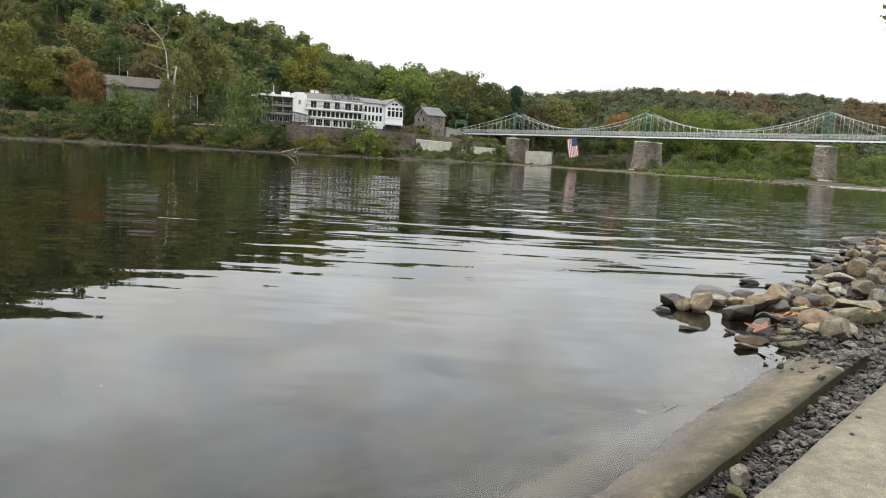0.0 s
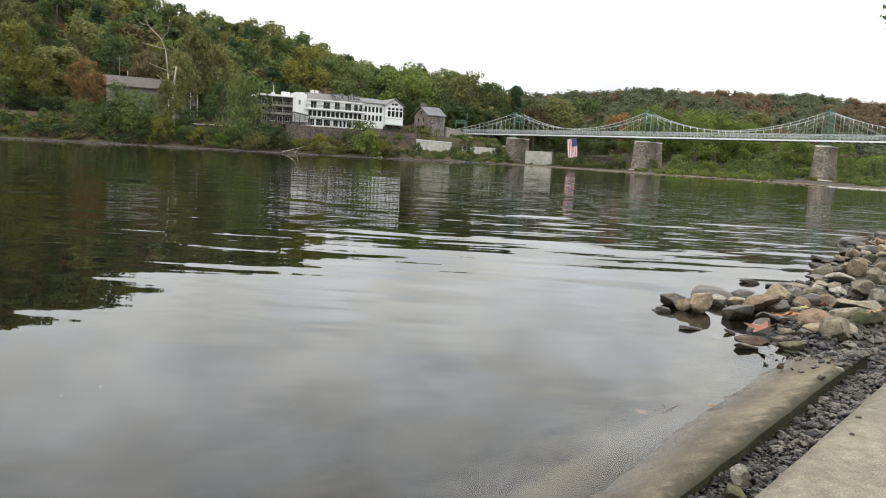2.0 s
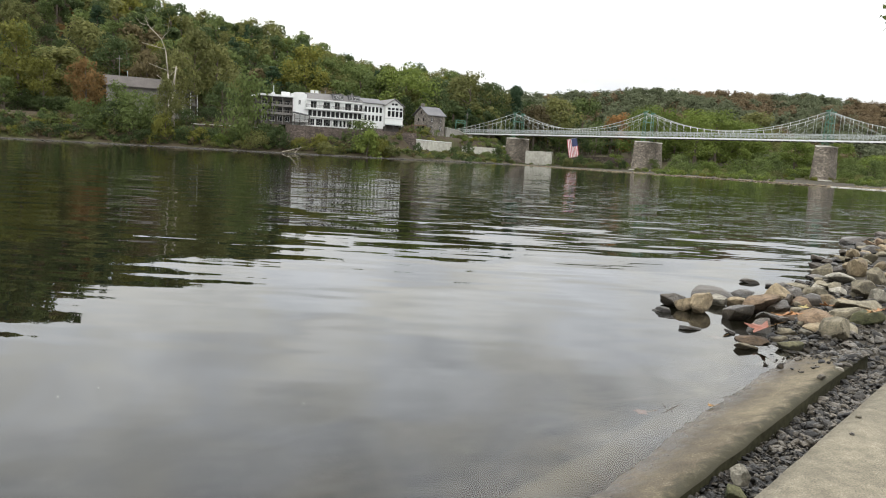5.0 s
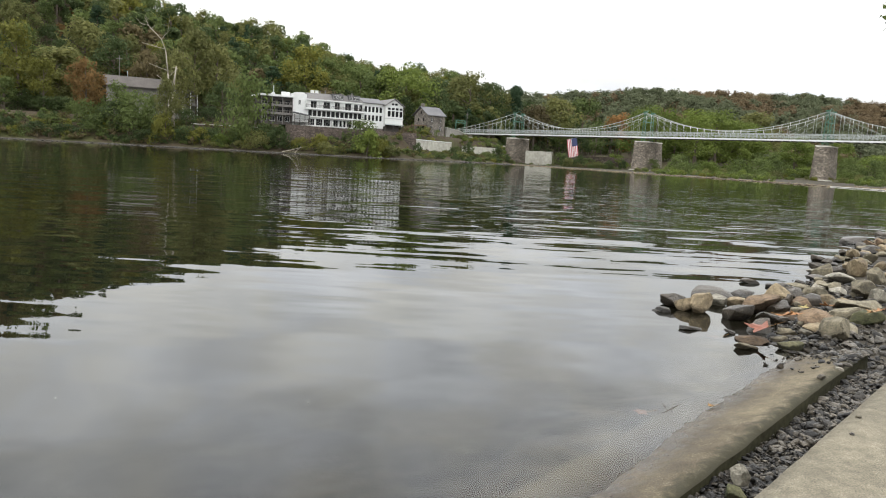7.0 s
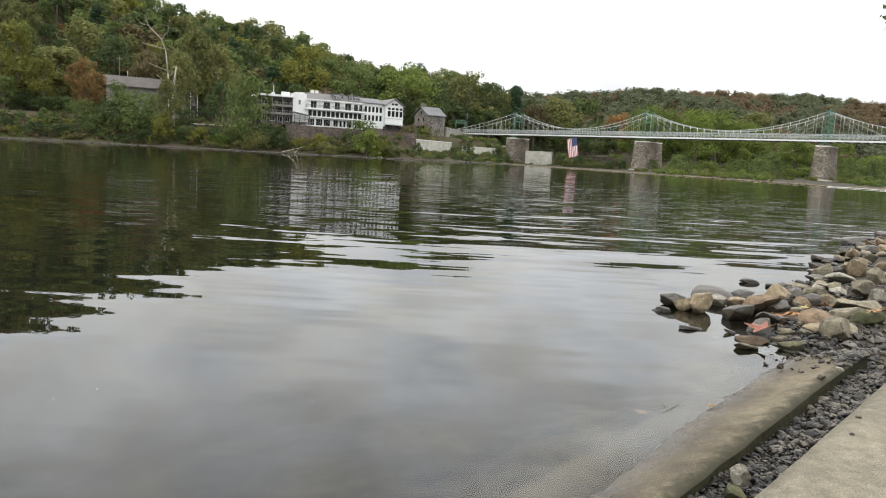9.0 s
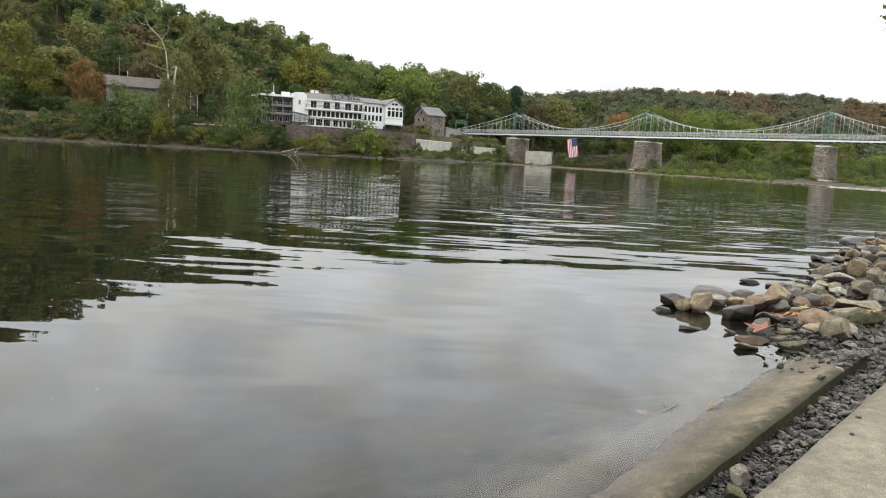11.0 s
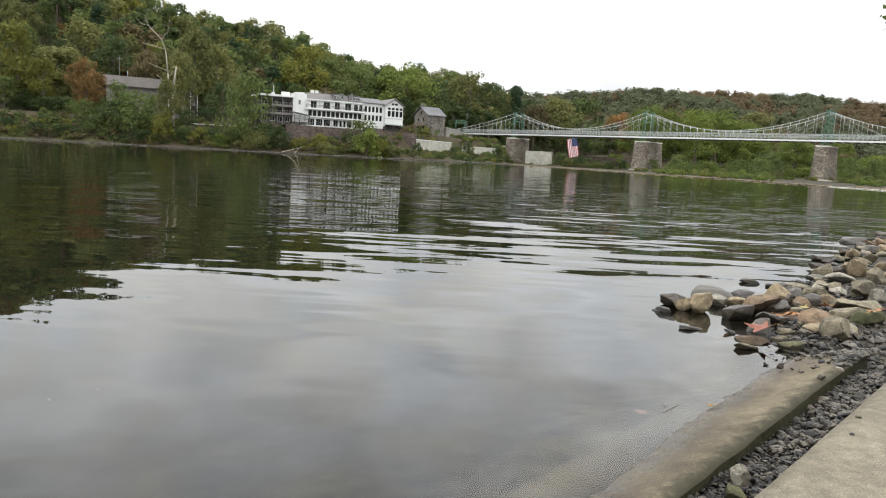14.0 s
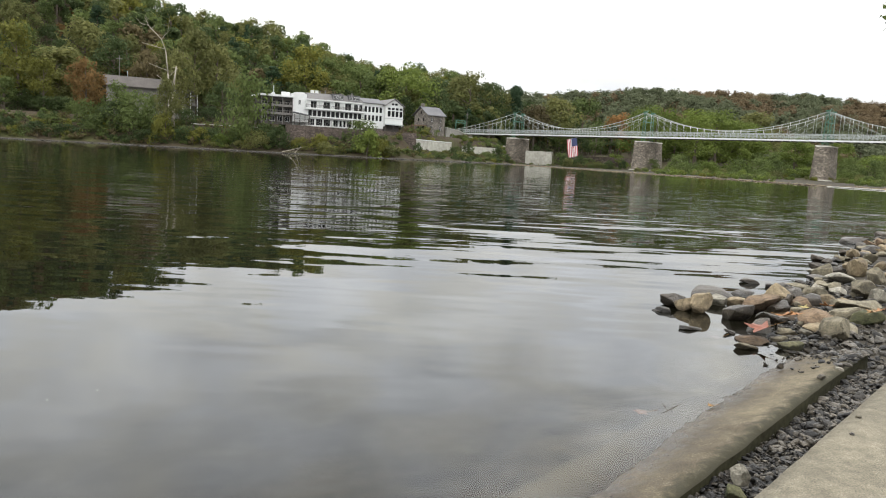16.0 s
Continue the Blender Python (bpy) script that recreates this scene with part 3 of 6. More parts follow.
    bm = bmesh.new()
    s = S0 + 3
    while s < S1:
        box(bm, s - 0.1, s + 0.1, 0.1, WIDE - 0.1, DECK - 0.25, DECK + 0.1)
        s += 2.4
    part("floor_beam", bm, GREY_BOARD, bridge)


bridge_parts()

abutment = thing("bridge_abutment", RUN @ pose(-33, 0, 0), "pale concrete and stone bridge abutment", "abutment")
part("block", boxes((-9, 4.0, -1.2, WIDE + 1.2, 3.0, DECK - 0.1), bevel=0.1), PIER_STONE, abutment)
part("coping", boxes((-1.5, 4.3, -1.5, WIDE + 1.5, DECK - 1.6, DECK - 0.9), bevel=0.06), PALE_CONCRETE, abutment, "pale concrete coping")
part("wing_wall", boxes((3.6, 30, -1.4, -0.8, 2.0, 7.2), bevel=0.05), PALE_CONCRETE, abutment)

post = thing("utility_pole", pose(6.8, 284, 8.0), "slim grey pole by the bridge approach", "pole")
part("shaft", rod(bmesh.new(), (0, 0, 0), (0, 0, 11.4), 0.15, 0.10, 8), GREY_BOARD, post)
part("crossarm", boxes((-0.5, 0.5, -0.05, 0.05, 10.6, 10.74), bevel=0.01), GREY_BOARD, post)

# ---------------------------------------------------------------- striped flag hung below the deck
RED_CLOTH = plain("red_cloth", (0.42, 0.10, 0.11), 0.9, scale=2, vary=0.12)
WHITE_CLOTH = plain("white_cloth", (0.66, 0.64, 0.64), 0.9, scale=2, vary=0.08)
BLUE_CLOTH = plain("blue_cloth", (0.05, 0.06, 0.13), 0.9, scale=2, vary=0.15)
FLAG_AT = RUN @ pose(26.4, -0.3, 10.3)
flag = thing("flag", FLAG_AT, "large striped flag with blue corner hanging below the bridge", "flag")


def cloth(name, x0, x1, z0, z1, mat, lift=0.0):
    nx, nz = max(2, int((x1 - x0) / 0.15)), max(2, int(abs(z1 - z0) / 0.3))
    vs, fs = [], []
    for side in (0, 1):
        for j in range(nz + 1):
            for i in range(nx + 1):
                x, z = x0 + (x1 - x0) * i / nx, z0 + (z1 - z0) * j / nz
                y = 0.16 * math.sin(x * 2.1 + z * 0.5) * min(1, -z / 2.0 + 0.2) + lift * (1 if side else -1)
                vs.append((x, y + (0.012 if side else -0.012), z))
    o = (nx + 1) * (nz + 1)
    for j in range(nz):
        for i in range(nx):
            a = j * (nx + 1) + i
            fs.append((a, a + 1, a + nx + 2, a + nx + 1))
            fs.append((o + a, o + a + nx + 1, o + a + nx + 2, o + a + 1))
    return mesh_from(name, vs, fs, mat, flag, smooth=True)


FW, FH = 4.4, 6.9
for i in range(13):
    a, b = FW * i / 13, FW * (i + 1) / 13
    cloth("stripe", a, b, -3.0 if i >= 6 else 0.0, -FH, RED_CLOTH if i % 2 == 0 else WHITE_CLOTH)
cloth("canton", FW * 6 / 13, FW, 0.0, -3.0, BLUE_CLOTH)
part("hem_rope", rod(bmesh.new(), (-0.3, 0, 0.05), (FW + 0.3, 0, 0.05), 0.05, seg=6), CABLE, flag)

# ---------------------------------------------------------------- the inn
INN = pose(-44.6, 200, 8.5, 0, 0, 26.73) @ Matrix.Diagonal((0.975, 1, 0.975, 1))


def window(parent, x, z, w, h, y=0.0, bars=1, frame_mat=None, name="window"):
    """A framed sash set into a wall that faces -y."""
    t = 0.06
    bm = boxes((x, x + w, y - 0.07, y + 0.05, z, z + t), (x, x + w, y - 0.07, y + 0.05, z + h - t, z + h),
               (x, x + t, y - 0.07, y + 0.05, z + t, z + h - t), (x + w - t, x + w, y - 0.07, y + 0.05, z + t, z + h - t))
    for i in range(bars):
        c = x + w * (i + 1) / (bars + 1)
        box(bm, c - 0.03, c + 0.03, y - 0.05, y + 0.03, z + t, z + h - t)
    fr = part(name, bm, frame_mat or WHITE, parent)
    part("pane", boxes((x + t, x + w - t, y - 0.025, y - 0.005, z + t, z + h - t)), GLASS_DARK, fr)
    return fr


def wall_with_openings(x0, x1, z0, z1, y0, y1, holes):
    """A wall slab in the xz plane, cut by rectangular holes (x0, x1, z0, z1)."""
    xs = sorted({x0, x1, *[h[0] for h in holes], *[h[1] for h in holes]})
    zs = sorted({z0, z1, *[h[2] for h in holes], *[h[3] for h in holes]})
    bm = bmesh.new()
    for a, b in zip(xs, xs[1:]):
        for c, d in zip(zs, zs[1:]):
            mx, mz = (a + b) / 2, (c + d) / 2
            if not any(h[0] < mx < h[1] and h[2] < mz < h[3] for h in holes):
                box(bm, a, b, y0, y1, c, d)
    return bm


def prism(bm, pts, y0, y1):
    a = [bm.verts.new((x, y0, z)) for x, z in pts]
    b = [bm.verts.new((x, y1, z)) for x, z in pts]
    bm.faces.new(a)
    bm.faces.new(b[::-1])
    n = len(pts)
    for i in range(n):
        bm.faces.new((a[(i + 1) % n], a[i], b[i], b[(i + 1) % n]))
    return bm


def build_inn():
    inn = thing("inn", INN, "long white three-storey riverside inn with balconies and dormers", "building")
    # main block: ground floor, glazed dining floor, balcony floor
    low = [(4.6 + 2.4 * i, 6.55 + 2.4 * i, -0.2, 1.75) for i in range(7)]
    mid = [(4.55 + 1.395 * i, 5.72 + 1.395 * i, 2.45, 4.22) for i in range(12)]
    doors = [(5.3, 7.1, 4.85, 6.85), (9.2, 11.2, 4.85, 6.85), (12.6, 14.2, 4.85, 6.85), (15.8, 17.7, 4.85, 6.85), (18.6, 19.9, 4.85, 6.85), (20.3, 21.25, 4.85, 6.85)]
    part("front_wall", wall_with_openings(4.1, 21.5, -0.6, 7.2, 0, 0.3, low + mid + doors), WHITE, inn)
    part("stair_wall", wall_with_openings(0, 4.1, -0.6, 8.6, 0, 0.3, [(1.6, 2.3, 5.4, 6.8)]), WHITE, inn)
    window(inn, 1.6, 5.4, 0.7, 1.4, 0.1)
    part("end_wall", boxes((0, 0.3, 0.3, 10, -0.6, 8.6)), WHITE, inn)
    part("rear_wall", boxes((0, 34, 10, 10.3, -0.6, 7.4)), WHITE, inn)
    part("floor", boxes((0.3, 21.5, 0.5, 10, 2.2, 2.4), (4.1, 21.5, 0.5, 10, 4.4, 4.6)), GREY_BOARD, inn)
    for h in low:
        window(inn, h[0], h[2], h[1] - h[0], h[3] - h[2], 0.2, 2)
    for h in mid:
        window(inn, h[0], h[2], h[1] - h[0], h[3] - h[2], 0.12, 0)
    for h in doors:
        window(inn, h[0], h[2], h[1] - h[0], h[3] - h[2], 0.2, 1, name="balcony_door")
    part("balcony_slab", boxes((3.4, 21.5, -1.25, -0.01, 4.35, 4.8), bevel=0.03), WHITE, inn)
    for x in (3.5, 7.7, 11.9, 15.1, 18.2, 21.3):
        part("balcony_divider", prism(bmesh.new(), [(x, 4.8), (x + 0.18, 4.8), (x + 0.18, 6.9), (x, 6.9)], -1.1 if x < 4 or x > 21 else -0.8, -0.01), WHITE, inn)
    bm = boxes((3.4, 21.5, -1.24, -1.18, 5.62, 5.7))
    for i in range(61):
        x = 3.45 + i * 0.3
        box(bm, x, x + 0.06, -1.23, -1.18, 4.8, 5.63)
    part("balcony_railing", bm, DARK_WOOD, inn, "dark iron balcony railing")
    part("dining_sill", boxes((4.3, 21.5, -0.35, -0.01, 2.1, 2.5), bevel=0.03), WHITE, inn)
    part("awning", prism(bmesh.new(), [(8.4, 1.85), (21.4, 1.95), (21.4, 2.08), (8.4, 2.08)], -1.4, -0.36), GREY_BOARD, inn)
    for x in (8.6, 11.6, 14.6, 17.6, 20.6):
        part("porch_post", boxes((x, x + 0.2, -1.35, -1.15, -0.9, 1.84)), WHITE, inn)
    # mansard roof with dormers, parapet by the stair
    bm = bmesh.new()
    v = [bm.verts.new(p) for p in ((3.9, -0.4, 7.2), (21.7, -0.4, 7.2), (21.7, 10.5, 7.2), (3.9, 10.5, 7.2), (5.4, 2.2, 9.3), (20.4, 2.2, 9.3), (20.4, 8, 9.6), (5.4, 8, 9.6))]
    for f in ((0, 1, 5, 4), (1, 2, 6, 5), (2, 3, 7, 6), (3, 0, 4, 7), (4, 5, 6, 7), (3, 2, 1, 0)):
        bm.faces.new([v[i] for i in f])
    roof = part("mansard_roof", bm, PALE_ROOF, inn, "pale grey shingled mansard roof")
    for x0, n in ((12.0, 3), (17.0, 3)):
        d = part("dormer", boxes((x0, x0 + 3.3, 0.2, 2.6, 7.75, 9.25)), SLATE, inn, "grey shingled dormer")
        part("dormer_roof", boxes((x0 - 0.2, x0 + 3.5, 0.0, 2.8, 9.26, 9.42), bevel=0.03), PALE_ROOF, d)
        for i in range(n):
            window(d, x0 + 0.25 + i * 1.0, 7.95, 0.8, 1.05, 0.17, 1)
    part("parapet", boxes((0.9, 3.4, 0.1, 3.0, 8.6, 9.0), bevel=0.03), WHITE, inn)
    part("eaves_board", boxes((3.8, 21.75, -0.55, -0.42, 7.0, 7.32), bevel=0.02), WHITE, inn)
    for x in (6.3, 7.6):
        bm = boxes((x, x + 0.9, 3.5, 4.4, 9.3, 10.2), bevel=0.04)
        part("chimney", bm, WHITE, roof)
    for x, y, w, h in ((9.2, 5.0, 0.5, 0.7), (10.8, 4.4, 0.35, 1.0), (15.9, 5.2, 0.6, 0.6), (19.2, 4.6, 0.4, 0.9)):
        part("roof_vent", boxes((x, x + w, y, y + w, 9.3, 9.5 + h), bevel=0.04), GREY_BOARD, roof, "small grey roof vent")
    for x in (3.7, 6.2, 8.7, 13.4, 16.6, 19.8):
        part("railing_post", boxes((x, x + 0.12, -1.25, -1.13, 4.8, 5.95), bevel=0.02), DARK_WOOD, inn)
    # white wing with two rows of sashes
    rows = [(21.92 + 1.22 * i, 22.80 + 1.22 * i, z, z + 1.75) for i in range(5) for z in (2.35, 4.9)]
    part("wing_wall", wall_with_openings(21.5, 28.2, 0.2, 7.5, -0.1, 0.25, rows), WHITE, inn)
    for h in rows:
        window(inn, h[0], h[2], h[1] - h[0], h[3] - h[2], 0.05, 0)
    part("wing_floor", boxes((21.6, 28.2, 0.5, 9.9, 4.3, 4.5)), GREY_BOARD, inn)
    part("wing_base", boxes((21.5, 28.2, 0.0, 0.3, -0.8, 0.19)), BROWN_WALL, inn)
    bm = prism(bmesh.new(), [(-0.6, 7.5), (10.6, 7.5), (10.6, 7.7), (5.0, 9.4), (-0.6, 7.7)], 21.4, 28.3)
    bmesh.ops.transform(bm, matrix=Matrix(((0, 1, 0, 0), (1, 0, 0, 0), (0, 0, 1, 0), (0, 0, 0, 1))), verts=bm.verts)
    bmesh.ops.recalc_face_normals(bm, faces=bm.faces)
    part("wing_roof", bm, SLATE, inn, "grey shingled low roof")
    # glazed gable end
    hall = part("gable_wall", wall_with_openings(28.2, 34.0, 1.9, 7.2, -1.6, -1.3, [(28.9 + 1.3 * i, 29.95 + 1.3 * i, z0, z1) for i in range(4) for z0, z1 in ((3.9, 5.75), (5.95, 6.75))]), WHITE, inn)
    part("gable_top", prism(bmesh.new(), [(28.2, 7.2), (34.0, 7.2), (31.1, 9.1)], -1.6, -1.3), WHITE, inn)
    for i in range(4):
        window(hall, 28.9 + 1.3 * i, 3.9, 1.05, 1.85, -1.48, 0)
        window(hall, 28.9 + 1.3 * i, 5.95, 1.05, 0.8, -1.48, 0)
    for i, w in ((0, 0.95), (1, 0.95)):
        window(hall, 30.05 + i * 1.1, 7.35, w, 0.75, -1.62, 0)
    part("gable_side", boxes((33.7, 34.0, -1.3, 10, 1.0, 7.2), (28.2, 28.5, -1.3, -0.1, 1.0, 7.2)), WHITE, inn)
    part("gable_floor", boxes((28.2, 34, -1.6, 9.9, 1.5, 1.9)), WHITE, inn)
    part("gable_beam", boxes((28.0, 34.2, -1.9, -1.61, 1.45, 1.75), (28.0, 34.2, -1.75, -1.61, 3.3, 3.5)), PALE_STEEL, inn)
    part("undercroft", boxes((28.6, 33.6, 0.4, 9, -0.8, 1.5)), DARK_WOOD, inn)
    for x in (28.4, 31.0, 33.6):
        part("post", boxes((x - 0.12, x + 0.12, -1.4, -1.15, -1.0, 1.5)), DARK_WOOD, inn)
    bm = bmesh.new()
    for a, b in (((27.8, 7.05), (31.1, 9.25)), ((31.1, 9.25), (34.4, 7.05))):
        prism(bm, [a, b, (b[0], b[1] + 0.28), (a[0], a[1] + 0.28)], -2.1, 10)
    bmesh.ops.recalc_face_normals(bm, faces=bm.faces)
    part("gable_roof", bm, PALE_ROOF, inn, "pale grey gable roof")
    # dark timber wing
    part("timber_wall", wall_with_openings(-9.2, 0, -0.6, 7.2, 0.9, 1.2, [(-8.6 + 2.2 * i, -7.2 + 2.2 * i, z, z + 1.5) for i in range(4) for z in (0.3, 2.6, 4.9)]), DARK_WOOD, inn, "dark weathered timber wall")
    for i in range(4):
        for z in (0.3, 2.6, 4.9):
            window(inn, -8.6 + 2.2 * i, z, 1.4, 1.5, 1.0, 1, WHITE if z < 1 else DARK_WOOD)
    part("timber_end", boxes((-9.2, -8.9, 1.2, 10, -0.6, 7.2)), DARK_WOOD, inn)
    part("flat_roof", boxes((-9.8, 0.2, -0.6, 10.2, 7.2, 7.75), bevel=0.04), WHITE, inn, "flat roof with white fascia")
    for z in (2.15, 4.45):
        part("gallery_floor", boxes((-9.2, -0.05, -0.4, 0.88, z, z + 0.25)), GREY_BOARD, inn)
        bm = boxes((-9.2, -0.05, -0.4, -0.32, z + 1.15, z + 1.25), (-9.2, -0.05, -0.38, -0.34, z + 0.3, z + 0.62))
        for i in range(11):
            x = -9.2 + i * 0.9
            box(bm, x, x + 0.1, -0.4, -0.3, z + 0.25, z + 1.2)
        part("gallery_railing", bm, GREY_BOARD, inn)
    for x in (-9.1, -6.1, -3.1, -0.3):
        part("gallery_post", boxes((x, x + 0.18, -0.38, -0.2, -0.6, 7.2)), GREY_BOARD, inn)
    part("roof_unit", boxes((-2.6, -0.4, 2, 3.6, 7.76, 8.9), bevel=0.05), WHITE, inn, "white rooftop box")
    part("vent_pipe", rod(bmesh.new(), (-5.2, 2, 7.7), (-5.2, 2, 10.6), 0.16, 0.12, 8), PALE_STEEL, inn)
    part("vent_box", boxes((-5.9, -4.9, 1.6, 2.4, 7.76, 8.4), bevel=0.04), WHITE, inn)
    # timber stair porch at the joint of the wings
    part("porch_roof", prism(bmesh.new(), [(-0.2, 3.0), (4.4, 2.3), (4.4, 2.5), (-0.2, 3.25)], -2.6, -0.36), SLATE, inn)
    part("porch_deck", boxes((-0.2, 4.4, -2.6, -0.05, 0.2, 0.4)), DARK_WOOD, inn)
    bm = bmesh.new()
    for x in (-0.1, 1.4, 2.9, 4.2):
        box(bm, x, x + 0.14, -2.55, -2.4, -0.8, 2.6)
    box(bm, -0.1, 4.3, -2.55, -2.45, 1.2, 1.32)
    for i in range(15):
        box(bm, i * 0.3, i * 0.3 + 0.06, -2.53, -2.47, 0.4, 1.2)
    part("porch_frame", bm, DARK_WOOD, inn, "dark timber porch frame")


build_inn()


def long_wall(name, pts, z0, z1, thick, mat, label, category="wall", coping=None):
    w = thing(name, Matrix.Identity(4), label, category)
    for (x0, y0), (x1, y1) in zip(pts, pts[1:]):
        l = math.hypot(x1 - x0, y1 - y0)
        m = pose(x0, y0, 0, 0, 0, math.degrees(math.atan2(y1 - y0, x1 - x0)))
        n = max(2, int(l / 1.2))
        bm = bmesh.new()
        rng = random.Random(int(l * 10))
        for i in range(n):
            box(bm, l * i / n, l * (i + 1) / n, rng.uniform(-0.05, 0.05), thick, z0, z1 + rng.uniform(-0.06, 0.06))
        part("wall_face", bm, mat, w).matrix_basis = m
        if coping:
            part("coping", boxes((0, l, -0.15, thick + 0.15, z1 + 0.06, z1 + 0.3), bevel=0.04), coping, w).matrix_basis = m
    return w


def at_inn(x, y):
    p = INN @ Vector((x, y, 0))
    return p.x, p.y


RUBBLE = masonry("rubble_wall", (0.13, 0.105, 0.09), 0.6)
long_wall("retaining_wall", [at_inn(-3, -4.2), at_inn(16, -4.4), at_inn(38, -3.6)], 3.0, 7.9, 0.6, RUBBLE, "long brown stone retaining wall below the inn")
long_wall("retaining_wall", [(-72, 196.5), (-60, 198), (-54, 199.5)], 3.5, 6.5, 0.5, RUBBLE, "low brown stone wall along the bank", coping=PALE_CONCRETE)
long_wall("concrete_wall", [(-10.5, 213.5), (1.0, 233.0)], 2.2, 5.9, 0.5, PALE_CONCRETE, "weathered pale concrete wall with coping below the stone house", coping=WHITE)
long_wall("concrete_wall", [(5.0, 248), (18.5, 266)], 1.6, 5.6, 0.5, PALE_CONCRETE, "pale stained concrete wall by the bridge approach")
long_wall("concrete_wall", [(30.7, 279), (39.8, 271.5)], 0.2, 5.5, 0.8, PALE_CONCRETE, "whitewashed concrete wall under the bridge")
long_wall("terrace_wall", [(-1.0, 243.5), (4.0, 268), (6.5, 296)], 6.5, 11.2, 0.5, plain("grey_terrace_stone", (0.26, 0.25, 0.225), 0.9, scale=1.2, vary=0.3), "grey stone terrace wall between house and bridge", coping=PALE_CONCRETE)
long_wall("embankment_wall", [(43, 284), (62, 270), (72, 272)], 0.6, 4.6, 0.8, RUBBLE, "low brown embankment wall behind the bridge")


def stone_house():
    h = thing("stone_house", pose(-7.4, 234.0, 8.9, 0, 0, 40) @ Matrix.Diagonal((0.87, 0.87, 0.87, 1)), "old rubble-stone house with a grey pitched roof", "house")
    wins = [(1.6, 2.5, 4.4, 5.9), (5.9, 6.8, 4.4, 5.9), (1.6, 2.5, 1.2, 2.8), (5.9, 6.8, 1.2, 2.8)]
    part("front_wall", wall_with_openings(0, 8.5, -1.5, 6.9, 0, 0.4, wins), HOUSE_STONE, h)
    for a, b, c, d in wins:
        window(h, a, c, b - a, d - c, 0.2, 1)
    bm = prism(bmesh.new(), [(0, -1.5), (8.0, -1.5), (8.0, 6.9), (4.0, 9.6), (0, 6.9)], 0, 0.4)
    g = part("gable_wall", bm, HOUSE_STONE, h)
    g.matrix_basis = Matrix(((0, 1, 0, 0), (1, 0, 0, 0.4), (0, 0, 1, 0), (0, 0, 0, 1))) @ Matrix.Diagonal((0.985, 1, 1, 1))
    for y, z in ((2.2, 1.4), (5.2, 1.4), (2.2, 4.4), (5.2, 4.4), (3.8, 7.2)):
        part("gable_window", boxes((-0.05, 0.06, y, y + 0.8, z, z + 1.2), bevel=0.02), GLASS_DARK, h, "dark gable window")
    part("far_gable", boxes((8.1, 8.5, 0.4, 8.4, -1.5, 6.9)), HOUSE_STONE, h)
    part("rear_wall", boxes((0.4, 8.1, 8.0, 8.4, -1.5, 6.9)), HOUSE_STONE, h)
    bm = bmesh.new()
    for a, b in (((-0.5, 6.6), (4.4, 9.95)), ((4.4, 9.95), (9.3, 6.6))):
        prism(bm, [a, b, (b[0], b[1] + 0.22), (a[0], a[1] + 0.22)], -0.5, 9.0)
    bmesh.ops.transform(bm, matrix=Matrix(((0, 1, 0, 0), (1, 0, 0, 0), (0, 0, 1, 0), (0, 0, 0, 1))), verts=bm.verts)
    bmesh.ops.recalc_face_normals(bm, faces=bm.faces)
    roof = part("roof", bm, SLATE, h, "grey slate pitched roof")
    part("chimney", boxes((0.3, 1.2, 3.9, 4.9, 9.2, 11.2), bevel=0.04), HOUSE_STONE, roof)
    part("porch", boxes((-3.2, -0.05, 1.0, 6.5, 2.6, 2.85), (-3.2, -3.0, 1.0, 1.2, -1.2, 2.6), (-3.2, -3.0, 6.3, 6.5, -1.2, 2.6), (-3.2, -0.05, 1.0, 6.5, -0.2, 0.0)), plain("rust_timber", (0.17, 0.105, 0.07), 0.8, scale=2, vary=0.25), h, "rust-brown timber porch")


stone_house()


